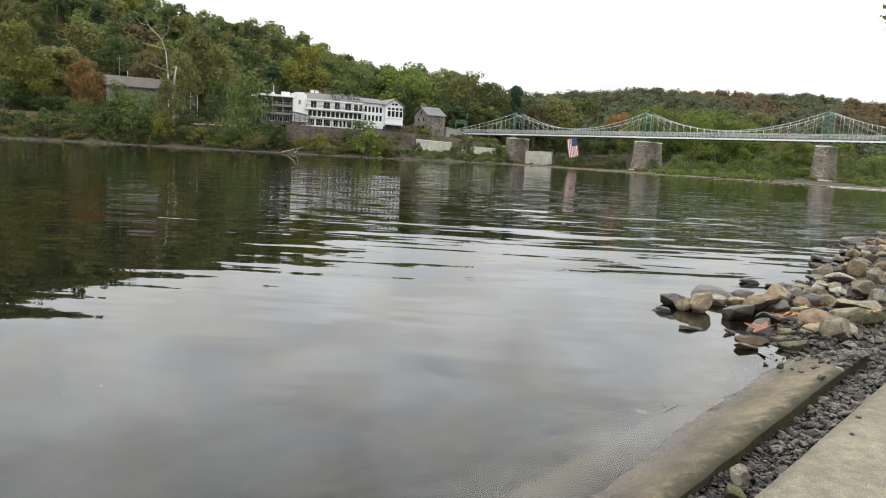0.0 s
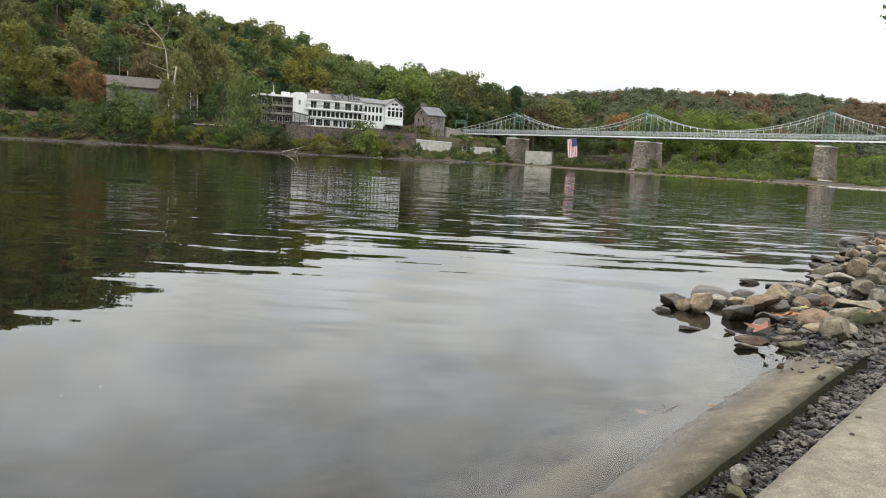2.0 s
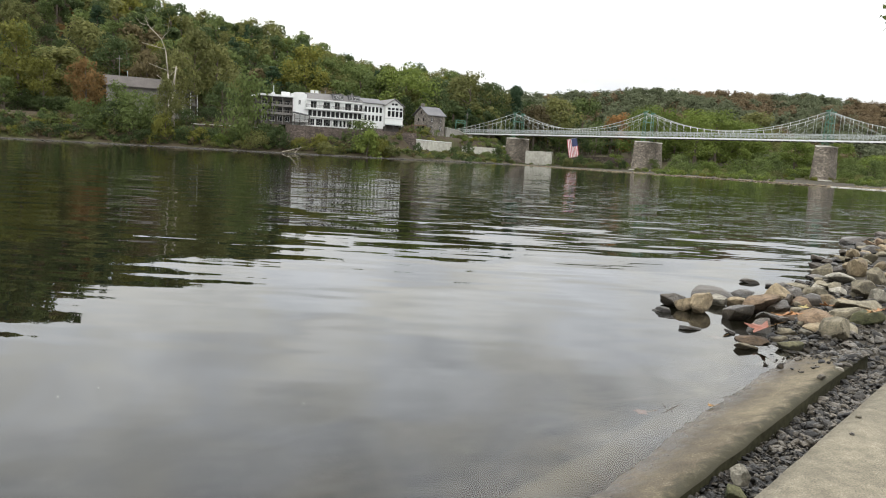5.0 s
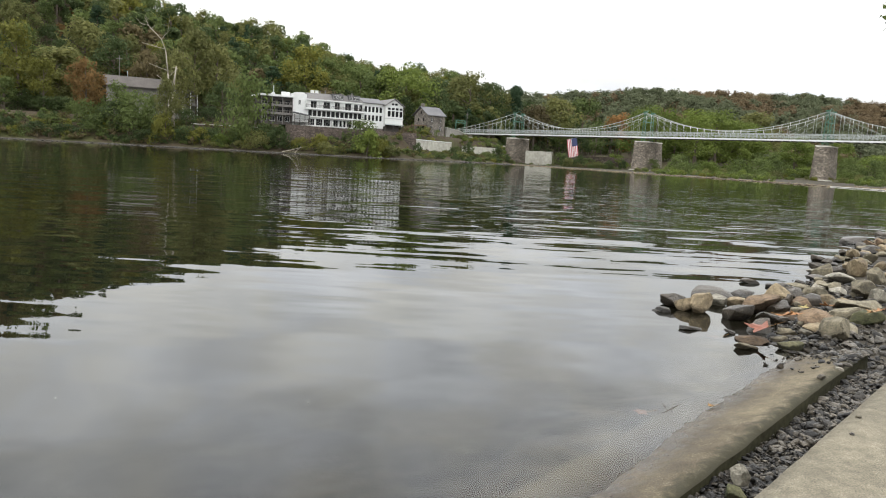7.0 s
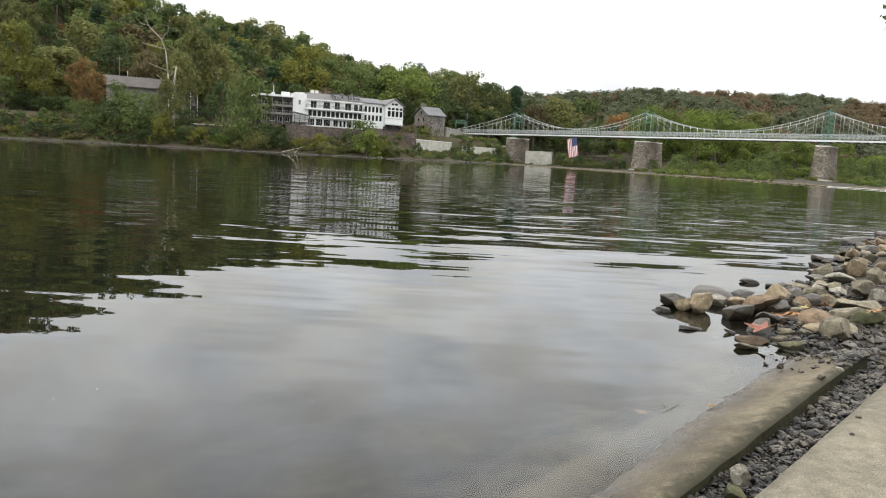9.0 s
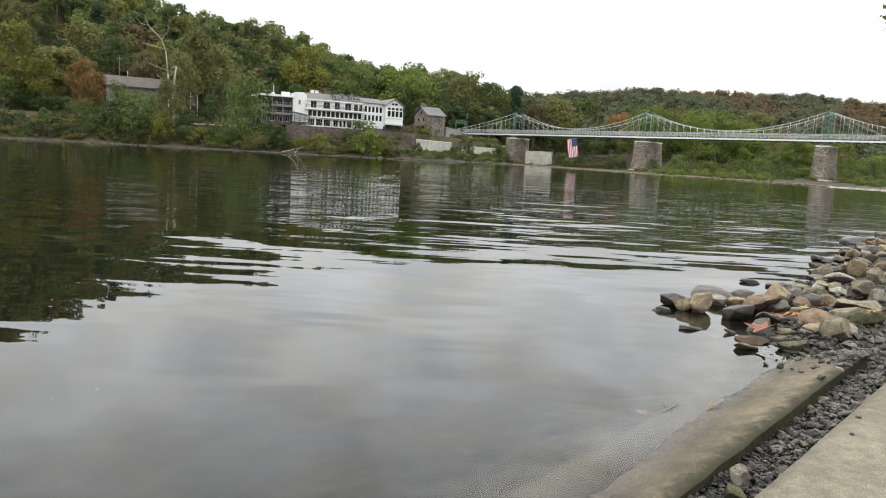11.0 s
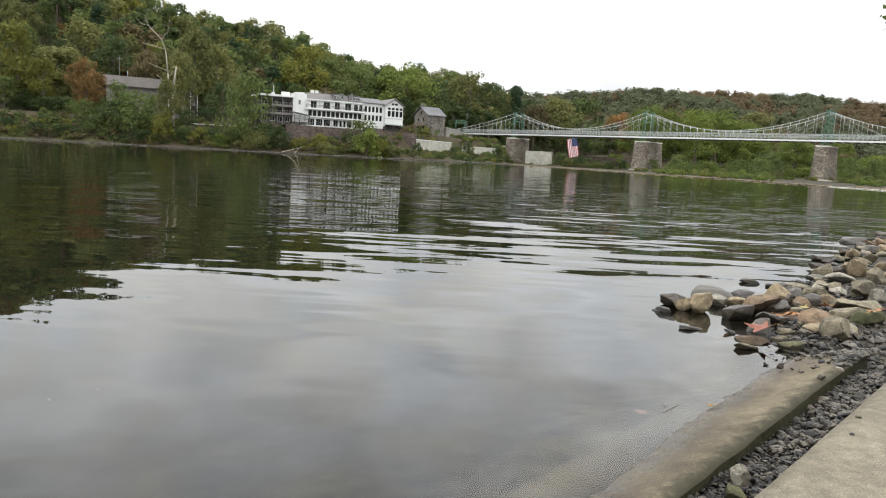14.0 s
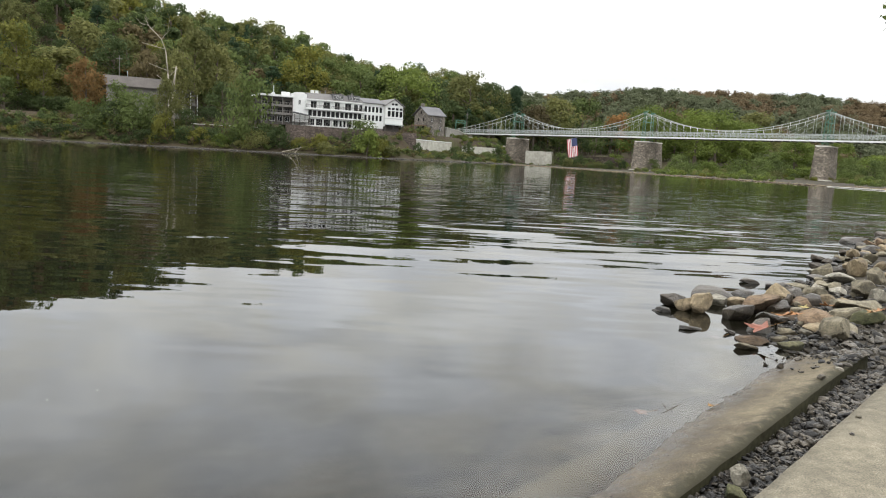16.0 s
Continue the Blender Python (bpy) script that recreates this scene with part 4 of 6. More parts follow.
def bank_house():
    h = thing("long_house", pose(-104.5, 214.5, 10.0, 0, 0, 26), "long low weathered house with a grey roof among trees", "house")
    wins = [(19.0 + 2.1 * i, 20.3 + 2.1 * i, 4.2, 6.0) for i in range(3)]
    part("front_wall", wall_with_openings(0, 25.5, -2, 7.6, 0, 0.3, wins), GREY_BOARD, h)
    for a, b, c, d in wins:
        window(h, a, c, b - a, d - c, 0.12, 1)
    part("side_wall", boxes((0, 0.3, 0.3, 8, -2, 7.6), (25.2, 25.5, 0.3, 8, -2, 7.6)), GREY_BOARD, h)
    part("rear_wall", boxes((0.3, 25.2, 7.7, 8, -2, 7.6)), GREY_BOARD, h)
    bm = bmesh.new()
    for a, b in (((-1.0, 7.3), (4, 10.6)), ((4, 10.6), (9.0, 7.3))):
        prism(bm, [a, b, (b[0], b[1] + 0.22), (a[0], a[1] + 0.22)], -0.9, 19.0)
    bmesh.ops.transform(bm, matrix=Matrix(((0, 1, 0, 0), (1, 0, 0, 0), (0, 0, 1, 0), (0, 0, 0, 1))), verts=bm.verts)
    bmesh.ops.recalc_face_normals(bm, faces=bm.faces)
    part("roof", bm, OLD_ROOF, h, "brown-grey weathered shingle roof")
    bm = boxes((19.0, 26.2, -2.6, 8.4, 7.3, 7.55))
    part("porch_roof", bm, OLD_ROOF, h)
    for x in (19.2, 21.5, 23.8, 25.8):
        part("porch_post", boxes((x, x + 0.2, -2.4, -2.2, 0, 7.3)), WHITE, h)
    part("porch_deck", boxes((19.0, 26.2, -2.6, -0.05, 3.0, 3.25)), GREY_BOARD, h)
    bm = boxes((19.0, 26.2, -2.5, -2.42, 4.2, 4.3))
    for i in range(20):
        box(bm, 19.1 + i * 0.37, 19.16 + i * 0.37, -2.5, -2.44, 3.25, 4.2)
    part("porch_railing", bm, GREY_BOARD, h)
    part("vent_pipe", rod(bmesh.new(), (6.0, 4, 10.4), (6.0, 4, 12.4), 0.12, 0.12, 7), PALE_STEEL, h)
    c = thing("cottage", pose(-138.5, 222, 12.0, 0, 0, 20), "small white cottage gable behind dark trees", "house")
    part("gable_wall", prism(bmesh.new(), [(0, -3), (4.0, -3), (4.0, 4.6), (2.0, 6.6), (0, 4.6)], 0, 5), WHITE, c)
    part("window", boxes((1.5, 2.5, -0.06, 0.02, 2.4, 3.8)), GLASS_DARK, c)
    bm = bmesh.new()
    for a, b in (((-0.4, 4.3), (2, 6.7)), ((2, 6.7), (4.4, 4.3))):
        prism(bm, [a, b, (b[0], b[1] + 0.18), (a[0], a[1] + 0.18)], -0.4, 5.4)
    bmesh.ops.recalc_face_normals(bm, faces=bm.faces)
    part("roof", bm, PALE_ROOF, c)
    p = thing("utility_pole", pose(-103.5, 221, 12.0), "tall grey wooden utility pole", "pole")
    part("pole", rod(bmesh.new(), (0, 0, -2), (0, 0, 15.0), 0.17, 0.11, 8), GREY_BOARD, p)
    part("crossarm", boxes((-0.9, 0.9, -0.06, 0.06, 14.0, 14.15)), GREY_BOARD, p)


bank_house()


def bare_sycamore():
    """A pale, half-dead sycamore and a broken trunk beside it."""
    s = thing("bare_tree", pose(-78.2, 196, 6.5), "pale leafless sycamore with crooked bare limbs", "tree")
    bm = bmesh.new()
    way = [(0, 0, -1), (0.1, 0, 6.2), (-0.2, 0, 13.5), (-0.9, 0.1, 19.6), (-2.1, 0.2, 22.6)]
    for i, (a, b) in enumerate(zip(way, way[1:])):
        rod(bm, a, b, 0.27 - 0.045 * i, 0.225 - 0.045 * i, 8)
    part("trunk", bm, PALE_BARK, s, smooth=True)
    rng = random.Random(4)
    for a, b, r in (((-2.1, 0.2, 22.6), (-5.7, 0.4, 26.1), 0.17), ((-5.7, 0.4, 26.1), (-6.8, 0.5, 28.3), 0.10), ((-2.1, 0.2, 22.6), (-0.4, 0.3, 24.6), 0.12), ((-1.0, 0.1, 20.0), (-7.2, -0.4, 21.3), 0.13),
                    ((-0.2, 0, 14.2), (-5.7, 0.6, 16.0), 0.13), ((-5.7, 0.4, 26.1), (-8.2, 0.2, 26.6), 0.08), ((-0.4, 0.3, 24.6), (0.2, 0.2, 28.5), 0.07), ((0.0, 0, 10.5), (-3.5, 0.3, 13.0), 0.12), ((-0.1, 0, 12.5), (2.4, 0.2, 15.0), 0.10)):
        bm = bmesh.new()
        rod(bm, a, b, r * 0.75, r * 0.35, 6)
        d = Vector(b) - Vector(a)
        for k in range(4):
            p = Vector(a) + d * (0.4 + 0.18 * k)
            rod(bm, p, p + Vector((rng.uniform(-1.4, 1.0), rng.uniform(-0.8, 0.8), rng.uniform(0.2, 1.6))), r * 0.35, r * 0.12, 4)
        part("limb", bm, PALE_BARK, s)
    t = thing("broken_trunk", pose(-76.3, 194.6, 6.3), "pale broken dead trunk on the bank", "tree trunk")
    bm = rod(bmesh.new(), (0, 0, -0.8), (-0.3, 0, 8.4), 0.46, 0.36, 9)
    rod(bm, (-0.3, 0, 8.2), (0.7, 0.1, 15.6), 0.34, 0.15, 8)
    rod(bm, (-0.2, 0, 8.6), (-1.3, 0, 11.0), 0.3, 0.14, 7)
    part("trunk", bm, PALE_BARK, t, smooth=True)
    d = thing("driftwood", pose(-44.3, 187.0, 0.2), "pale bare driftwood branch lying on the muddy shore", "driftwood")
    bm = rod(bmesh.new(), (0, 0, 0.1), (5.4, 0, 1.6), 0.11, 0.05, 6)
    rod(bm, (3.4, -0.2, 0.0), (5.0, 0.1, 1.7), 0.09, 0.05, 6)
    rod(bm, (1.0, 0, 0.4), (4.0, 0.5, 0.5), 0.08, 0.03, 5)
    part("branch", bm, PALE_BARK, d)


bare_sycamore()

BANK_TREES = [  # leaf, x, y, top, width
    ("yellow", -126.0, 206, 32.2, 15.9),
    ("yellow", -115.4, 200, 22.4, 8.9),
    ("green", -124.1, 196, 19.1, 9.6),
    ("olive", -119.4, 216, 28.6, 21.1),
    ("russet", -99.5, 193, 21.0, 9.1),
    ("low_green", -98.0, 190, 12.5, 10.0),
    ("olive", -76.6, 190, 18.0, 5.0),
    ("dark", -119.7, 203, 15.5, 15.7),
    ("dark", -111.2, 203, 15.6, 12.4),
    ("green", -85.7, 191, 16.4, 16.3),
    ("dark", -91.5, 193, 12.7, 14.9),
    ("olive", -82.6, 228, 36.8, 14.8),
    ("olive", -78.3, 234, 35.0, 15.2),
    ("green", -55.4, 195, 19.5, 16.0),
    ("green", -57.2, 192, 12.4, 11.7),
    ("dark", -50.5, 193, 11.4, 9.4),
    ("conifer", -66.0, 262, 34.9, 16.0),
    ("yellow", -55.5, 272, 39.6, 18.8),
    ("willow", -17.0, 262, 35.1, 26.6),
    ("green", -26.8, 262, 31.5, 17.0),
    ("dark", -5.6, 272, 33.2, 13.3),
    ("olive", 9.1, 336, 40.3, 26.0),
    ("dark", 18.3, 342, 40.2, 22.2),
    ("conifer", 32.0, 350, 36.5, 14.0),
    ("olive", 25.0, 356, 34.5, 18.0),
    ("dark", 38.5, 358, 34.0, 18.0),
    # low dark trees added in place of the shade under the left bank's trees
    ("low_dark", -113.0, 179, 7.0, 10.0),
    ("low_dark", -106.0, 180, 6.6, 9.0),
    ("low_dark", -99.5, 183, 6.4, 8.5),
    ("low_dark", -119.0, 176, 7.5, 10.0),
    ("low_green", 2.8, 239, 5.0, 5.0),
    ("brown", 41.3, 345, 35.0, 23.8),
    ("olive", 53.3, 350, 32.0, 24.0),
    ("green", 71.2, 380, 38.4, 24.7),
    ("orange", 89.0, 372, 29.5, 20.0),
    ("bright", 140.9, 405, 36.7, 24.7),
    ("olive", 179.7, 415, 38.5, 28.7),
    ("dark", 3.2, 332, 35.2, 18.9),
    ("green", -82.6, 193, 14.2, 11.0),
    ("green", -92.9, 203, 19.0, 13.5),
    ("green", -87.0, 206, 20.0, 13.0),
    ("olive", -82.3, 207, 15.0, 9.3),
    ("dark", -125.8, 201, 15.0, 13.9),
    ("dark", -113.7, 201, 14.8, 13.9),
    ("green", -105.9, 199, 13.9, 10.5),
    ("green", -98.1, 198, 13.8, 10.5),
    ("dark", -70.1, 205, 15.1, 10.0),
    ("green", -92.4, 195, 16.1, 9.5),
    ("dark", -73.6, 197, 13.9, 8.0),
    ("brown", -98.8, 230, 35.4, 13.1),
    ("dark", -112.1, 235, 36.4, 17.2),
    ("olive", -124.0, 240, 39.4, 17.6),
    ("olive", -82.1, 215, 27.9, 10.5),
    ("dark", -69.3, 215, 22.8, 10.5),
    ("dark", -43.9, 275, 33.3, 20.1),
    ("green", -35.9, 280, 36.5, 18.2),
]
BANK_SHRUBS = [  # leaf, x, y, top, width
    ("yellow", -75.9, 187, 10.3, 7.6),
    ("yellow", -66.8, 189, 5.9, 7.7),
    ("bright", -61.0, 190, 5.0, 7.0),
    ("green", -24.9, 199, 9.7, 13.8),
    ("olive", -33.6, 191, 3.8, 7.8),
    ("olive", -16.5, 197, 4.6, 7.7),
    ("green", -11.7, 203, 3.3, 5.8),
    ("olive", -9.4, 236, 8.0, 5.8),
    ("green", -3.2, 213, 3.2, 8.7),
    ("olive", 4.0, 230, 2.7, 7.5),
    ("green", 13.2, 246, 2.9, 9.0),
    ("dark", -46.0, 191, 7.4, 7.8),
    ("dark", -71.0, 190, 8.6, 9.3),
    ("green", -93.9, 187, 7.2, 10.6),
    ("green", -104.7, 186, 4.0, 7.6),
    ("green", -113.2, 184, 4.0, 8.2),
    ("dark", -80.4, 187, 6.4, 12.2),
    ("dark", -65.6, 192, 7.5, 9.4),
    ("olive", -51.9, 190, 6.6, 10.8),
    ("green", -15.0, 199, 4.2, 8.1),
    ("brown", -13.2, 232, 11.0, 7.0),
    ("dark", 35.7, 284, 5.2, 6.9),
    ("green", 44.2, 280, 5.2, 10.2),
    ("green", 54.6, 275, 3.9, 11.2),
    ("olive", 61.1, 275, 5.4, 13.4),
]

EXTRA = {"willow": ("bright", "broad"), "bright": ("bright", "broad")}
WORDS = {"green": "leafy green tree on the river bank", "dark": "dense dark green tree on the river bank", "olive": "tall olive-green tree turning in early autumn",
         "yellow": "yellow-green autumn tree on the bank", "brown": "brownish tree with thinning autumn leaves", "orange": "orange autumn tree beyond the bridge", "russet": "russet and green autumn tree on the bank", "conifer": "dark blue-green pointed conifer",
         "willow": "broad rounded pale green tree behind the inn", "bright": "bright green leafy tree by the river"}


def bank_growth():
    rng = np.random.default_rng(21)
    for name, (leaf, shape) in EXTRA.items():
        PROTO[name] = [make_tree("tree", 90 + len(name) + j, 14, 5.2, 1.6, leaf, 40, 78, 0.30, shape) for j in range(2)]
    for name in ("green", "dark", "olive", "yellow", "bright"):
        PROTO["low_" + name] = [make_tree("tree", 150 + len(name) + j, 9, 6.0, 0.6, name, 42, 38, 0.36, "shrub") for j in range(2)]
    for name in ("green", "dark", "olive", "yellow", "brown", "bright", "orange"):
        PROTO["shrub_" + name] = [make_tree("shrub", 120 + len(name) * 3 + j, 4.0, 2.6, 0.2, name, 26, 38, 0.23, "shrub") for j in range(2)]
    for ob in [o for k, l in PROTO.items() for o in l]:
        if "category" not in ob:
            tagged(ob, "leafy shrub on the river bank" if ob.name.startswith("shrub") else "bright green leafy tree by the river", "shrub" if ob.name.startswith("shrub") else "tree")
    base = {"tree": 14.0, "shrub": 4.0}
    for leaf, x, y, top, width in BANK_TREES:
        if leaf.startswith("low_"):
            sc = width / 14.5
            plant(PROTO[leaf][rng.integers(2)], x, y, sc, rng.uniform(0, 6.28), (top - float(land(x, y))) / (10.4 * sc), WORDS[leaf[4:]], "trees on the river bank")
            continue
        k = [q for q in KINDS if q[1] == leaf]
        h, r = (k[0][2], k[0][3]) if k else (14, 5.2)
        z = float(land(x, y))
        sc = width / (2.25 * r)
        tall = max(0.55, (top - z) / (h * sc))
        if tall < 0.85 and leaf in ("dark", "green"):
            sc = width / 14.5
            plant(PROTO["low_" + leaf][rng.integers(2)], x, y, sc, rng.uniform(0, 6.28), max(0.5, (top - z) / (10.4 * sc)), WORDS[leaf], "trees on the river bank")
            continue
        if tall > 1.9:
            sc, tall = sc * tall / 1.9, 1.9
        plant(PROTO[leaf][rng.integers(2)], x, y, sc, rng.uniform(0, 6.28), tall, WORDS[leaf], "trees on the river bank")
    for leaf, x, y, top, width in BANK_SHRUBS:
        z = float(land(x, y))
        if width > 8 and "low_" + leaf in PROTO:
            sc = width / 16.0
            plant(PROTO["low_" + leaf][rng.integers(2)], x, y, sc, rng.uniform(0, 6.28), max(0.4, (top - z) / (10.4 * sc)), "low spreading %s tree on the river bank" % leaf, "trees on the river bank")
            continue
        sc = width / 6.4
        plant(PROTO["shrub_" + leaf][rng.integers(2)], x, y, sc, rng.uniform(0, 6.28), max(0.5, (top - z) / (4.2 * sc)), "leafy %s shrub on the river bank" % {"bright": "bright green", "dark": "dark green", "brown": "brownish"}.get(leaf, leaf), "shrubs on the river bank")
    # weeds and undergrowth that cover the far bank
    rows = []
    for i in range(620):
        x = rng.uniform(-150, 24)
        foot = float(np.interp(x, (-200, -110, -88, -45, -14, 3, 17, 26), (140, 172, 182, 188, 194, 210, 240, 272)))
        d = rng.uniform(2.0, 15 if x < -14 else 30)
        wall = float(np.interp(x, (-12, -10.5, 1, 5, 18.5, 26), (211, 213.5, 233, 248, 266, 290)))
        if x > -13 and abs(foot + d - wall) < 2.5:
            continue
        if -47 < x < -12 and foot + d > 200 + (x + 44) * 0.5 - 6:
            continue
        leaf = str(rng.choice(["green", "dark", "olive", "yellow", "brown"], p=[0.26, 0.24, 0.24, 0.08, 0.18]))
        h = rng.uniform(0.9, 2.6) * (0.6 if x > -14 and foot + d < wall else 1.0)
        rows.append((x, foot + d, h, rng.uniform(1.0, 1.9), leaf))
    for i in range(230):
        x = rng.uniform(-9, 24)
        y = float(np.interp(x, (-12, -10.5, 1, 5, 18.5, 26), (211, 213.5, 233, 248, 266, 290))) + rng.uniform(2.5, 42)
        if (x + 3) ** 2 + (y - 240) ** 2 < 90 and y > 229:
            continue
        rows.append((x, y, rng.uniform(0.5, 1.5), rng.uniform(0.9, 1.8), str(rng.choice(["green", "olive", "bright", "yellow"], p=[0.3, 0.4, 0.2, 0.1]))))
    joined_woods("bank_undergrowth", rows, "tangled green, olive and brown undergrowth covering the far bank", 7, 20, 0.24, 12, 0.4, 1.0)["category"] = "undergrowth"
    # scrub along the left bank
    for i in range(60):
        x = rng.uniform(-135, -14)
        d = rng.uniform(2, 13)
        y = float(np.interp(x, (-200, -110, -88, -45, -14, 3, 17), (140, 172, 182, 188, 194, 210, 240))) + d
        leaf = rng.choice(["green", "dark", "olive", "yellow", "brown", "bright"], p=[0.25, 0.25, 0.2, 0.1, 0.12, 0.08])
        plant(PROTO["shrub_" + leaf][rng.integers(2)], x, y, rng.uniform(0.22, 0.5), rng.uniform(0, 6.28), rng.uniform(0.6, 1.0), "leafy %s shrub on the river bank" % {"bright": "bright green", "dark": "dark green", "brown": "brownish"}.get(leaf, leaf), "shrubs on the river bank")
    # thicket behind the gravel bar
    for i in range(62):
        b = rng.uniform(0.275, 0.72)
        y = rng.uniform(268, 345)
        x = b * y
        if b > 0.46 and y < 285:
            continue
        leaf = rng.choice(["bright", "willow", "green", "olive"], p=[0.4, 0.3, 0.2, 0.1])
        plant(PROTO[leaf][rng.integers(2)], x, y, rng.uniform(0.55, 0.9), rng.uniform(0, 6.28), rng.uniform(0.7, 1.0), WORDS[leaf], "trees behind the gravel bar")
    for i in range(85):
        x0 = rng.uniform(62, 175)
        y = float(np.interp(x0, (55, 67, 90, 105, 125, 160, 200), (240, 228, 196, 188, 205, 260, 320))) + rng.uniform(12, 45)
        b = x0 / y
        if (abs(x0 - 66) < 15 and y < 254) or (abs(x0 - 108) < 10 and y < 214):
            continue
        leaf = rng.choice(["bright", "green"], p=[0.65, 0.35])
        plant(PROTO["shrub_" + leaf][rng.integers(2)], b * y, y, rng.uniform(0.7, 1.5), rng.uniform(0, 6.28), rng.uniform(0.8, 1.1), "bright green shrub behind the gravel bar", "shrubs behind the gravel bar")
    # dense willow scrub that closes the bar below the deck
    for i in range(104):
        b = rng.uniform(0.285, 0.74)
        y = rng.uniform(196, 250) - 34 * max(0.0, min(1.0, (b - 0.42) / 0.2))
        if (0.48 < b < 0.565 and y < 224) or (b < 0.31 and y < 240):
            continue
        leaf = str(rng.choice(["bright", "green", "olive"], p=[0.5, 0.36, 0.14]))
        plant(PROTO["low_" + leaf][rng.integers(2)], b * y, y, rng.uniform(0.36, 0.62), rng.uniform(0, 6.28), rng.uniform(0.75, 1.25), "dense %s willow scrub behind the gravel bar" % {"bright": "light green"}.get(leaf, leaf), "scrub behind the gravel bar")
    # low scrub between the first two piers and at the foot of the pale walls
    for x0, y0, x1, y1, n, lo, hi in ((42, 262, 60, 247, 16, 2.2, 4.0), (44, 255, 62, 240, 12, 1.4, 2.6), (-10, 208, 4, 230, 16, 1.6, 3.0), (3, 238, 20, 260, 18, 1.6, 3.2), (20, 262, 25, 268, 6, 1.6, 3.0), (28, 270, 40, 262, 9, 1.0, 2.0)):
        for i in range(n):
            t = (i + rng.uniform(0, 1)) / n
            x, y = x0 + (x1 - x0) * t, y0 + (y1 - y0) * t + rng.uniform(-2, 2)
            h = rng.uniform(lo, hi)
            leaf = str(rng.choice(["green", "dark", "olive", "brown"], p=[0.32, 0.26, 0.3, 0.12]))
            plant(PROTO["shrub_" + leaf][rng.integers(2)], x, y, h / 4.2, rng.uniform(0, 6.28), rng.uniform(0.85, 1.15), "leafy %s shrub on the river bank" % {"dark": "dark green", "brown": "brownish"}.get(leaf, leaf), "shrubs on the river bank")
    rows = []
    while len(rows) < 190:
        b, y = rng.uniform(0.27, 0.74), rng.uniform(118, 205)
        if y < float(waterline(b * y)) + 12 or (0.46 < b < 0.575 and y < 185):
            continue
        rows.append((b * y, y, rng.uniform(0.4, 1.2), rng.uniform(0.8, 1.6), str(rng.choice(["bright", "olive", "green", "yellow"], p=[0.4, 0.25, 0.25, 0.1]))))
    joined_woods("bar_weeds", rows, "low green weeds growing on the gravel bar", 6, 24, 0.2, 31, 0.5, 1.0)["category"] = "weeds"
    # woods that stand between the bridge and the far ridge
    rows = []
    for i in range(85):
        b = rng.uniform(-0.02, 0.36)
        y = rng.uniform(318, 425)
        leaf = str(rng.choice(["dark", "green", "olive", "brown"], p=[0.35, 0.35, 0.2, 0.1]))
        rows.append((b * y, y, rng.uniform(11, 16), rng.uniform(3.8, 5.4), leaf))
    joined_woods("riverside_woods", rows, "green and olive woods on low ground behind the bridge", 18, 46, 0.5, 8, 0.34)
    # bushes that screen the retaining wall below the inn
    for leaf, x, y, top, width in (("bright", -22.8, 193, 9.6, 8.6), ("yellow", -36.0, 193, 3.4, 6.0), ("olive", -30.0, 193.5, 6.4, 7.4), ("yellow", -40.8, 192, 2.8, 5.0), ("olive", -17.0, 196, 6.6, 7.0), ("yellow", -19.0, 195, 3.2, 5.0), ("dark", -45.5, 191.5, 8.0, 7.0)):
        sc = width / 6.4
        plant(PROTO["shrub_" + leaf][0], x, y, sc, x, (top - float(land(x, y))) / (4.2 * sc), "leafy %s bush below the inn's stone wall" % {"bright": "bright green", "dark": "dark green", "yellow": "yellowing"}.get(leaf, leaf), "bushes below the inn")
    for ob in [o for l in PROTO.values() for o in l]:
        if ob.name not in USED:
            for o in (*ob.children_recursive, ob):
                bpy.data.objects.remove(o)


bank_growth()


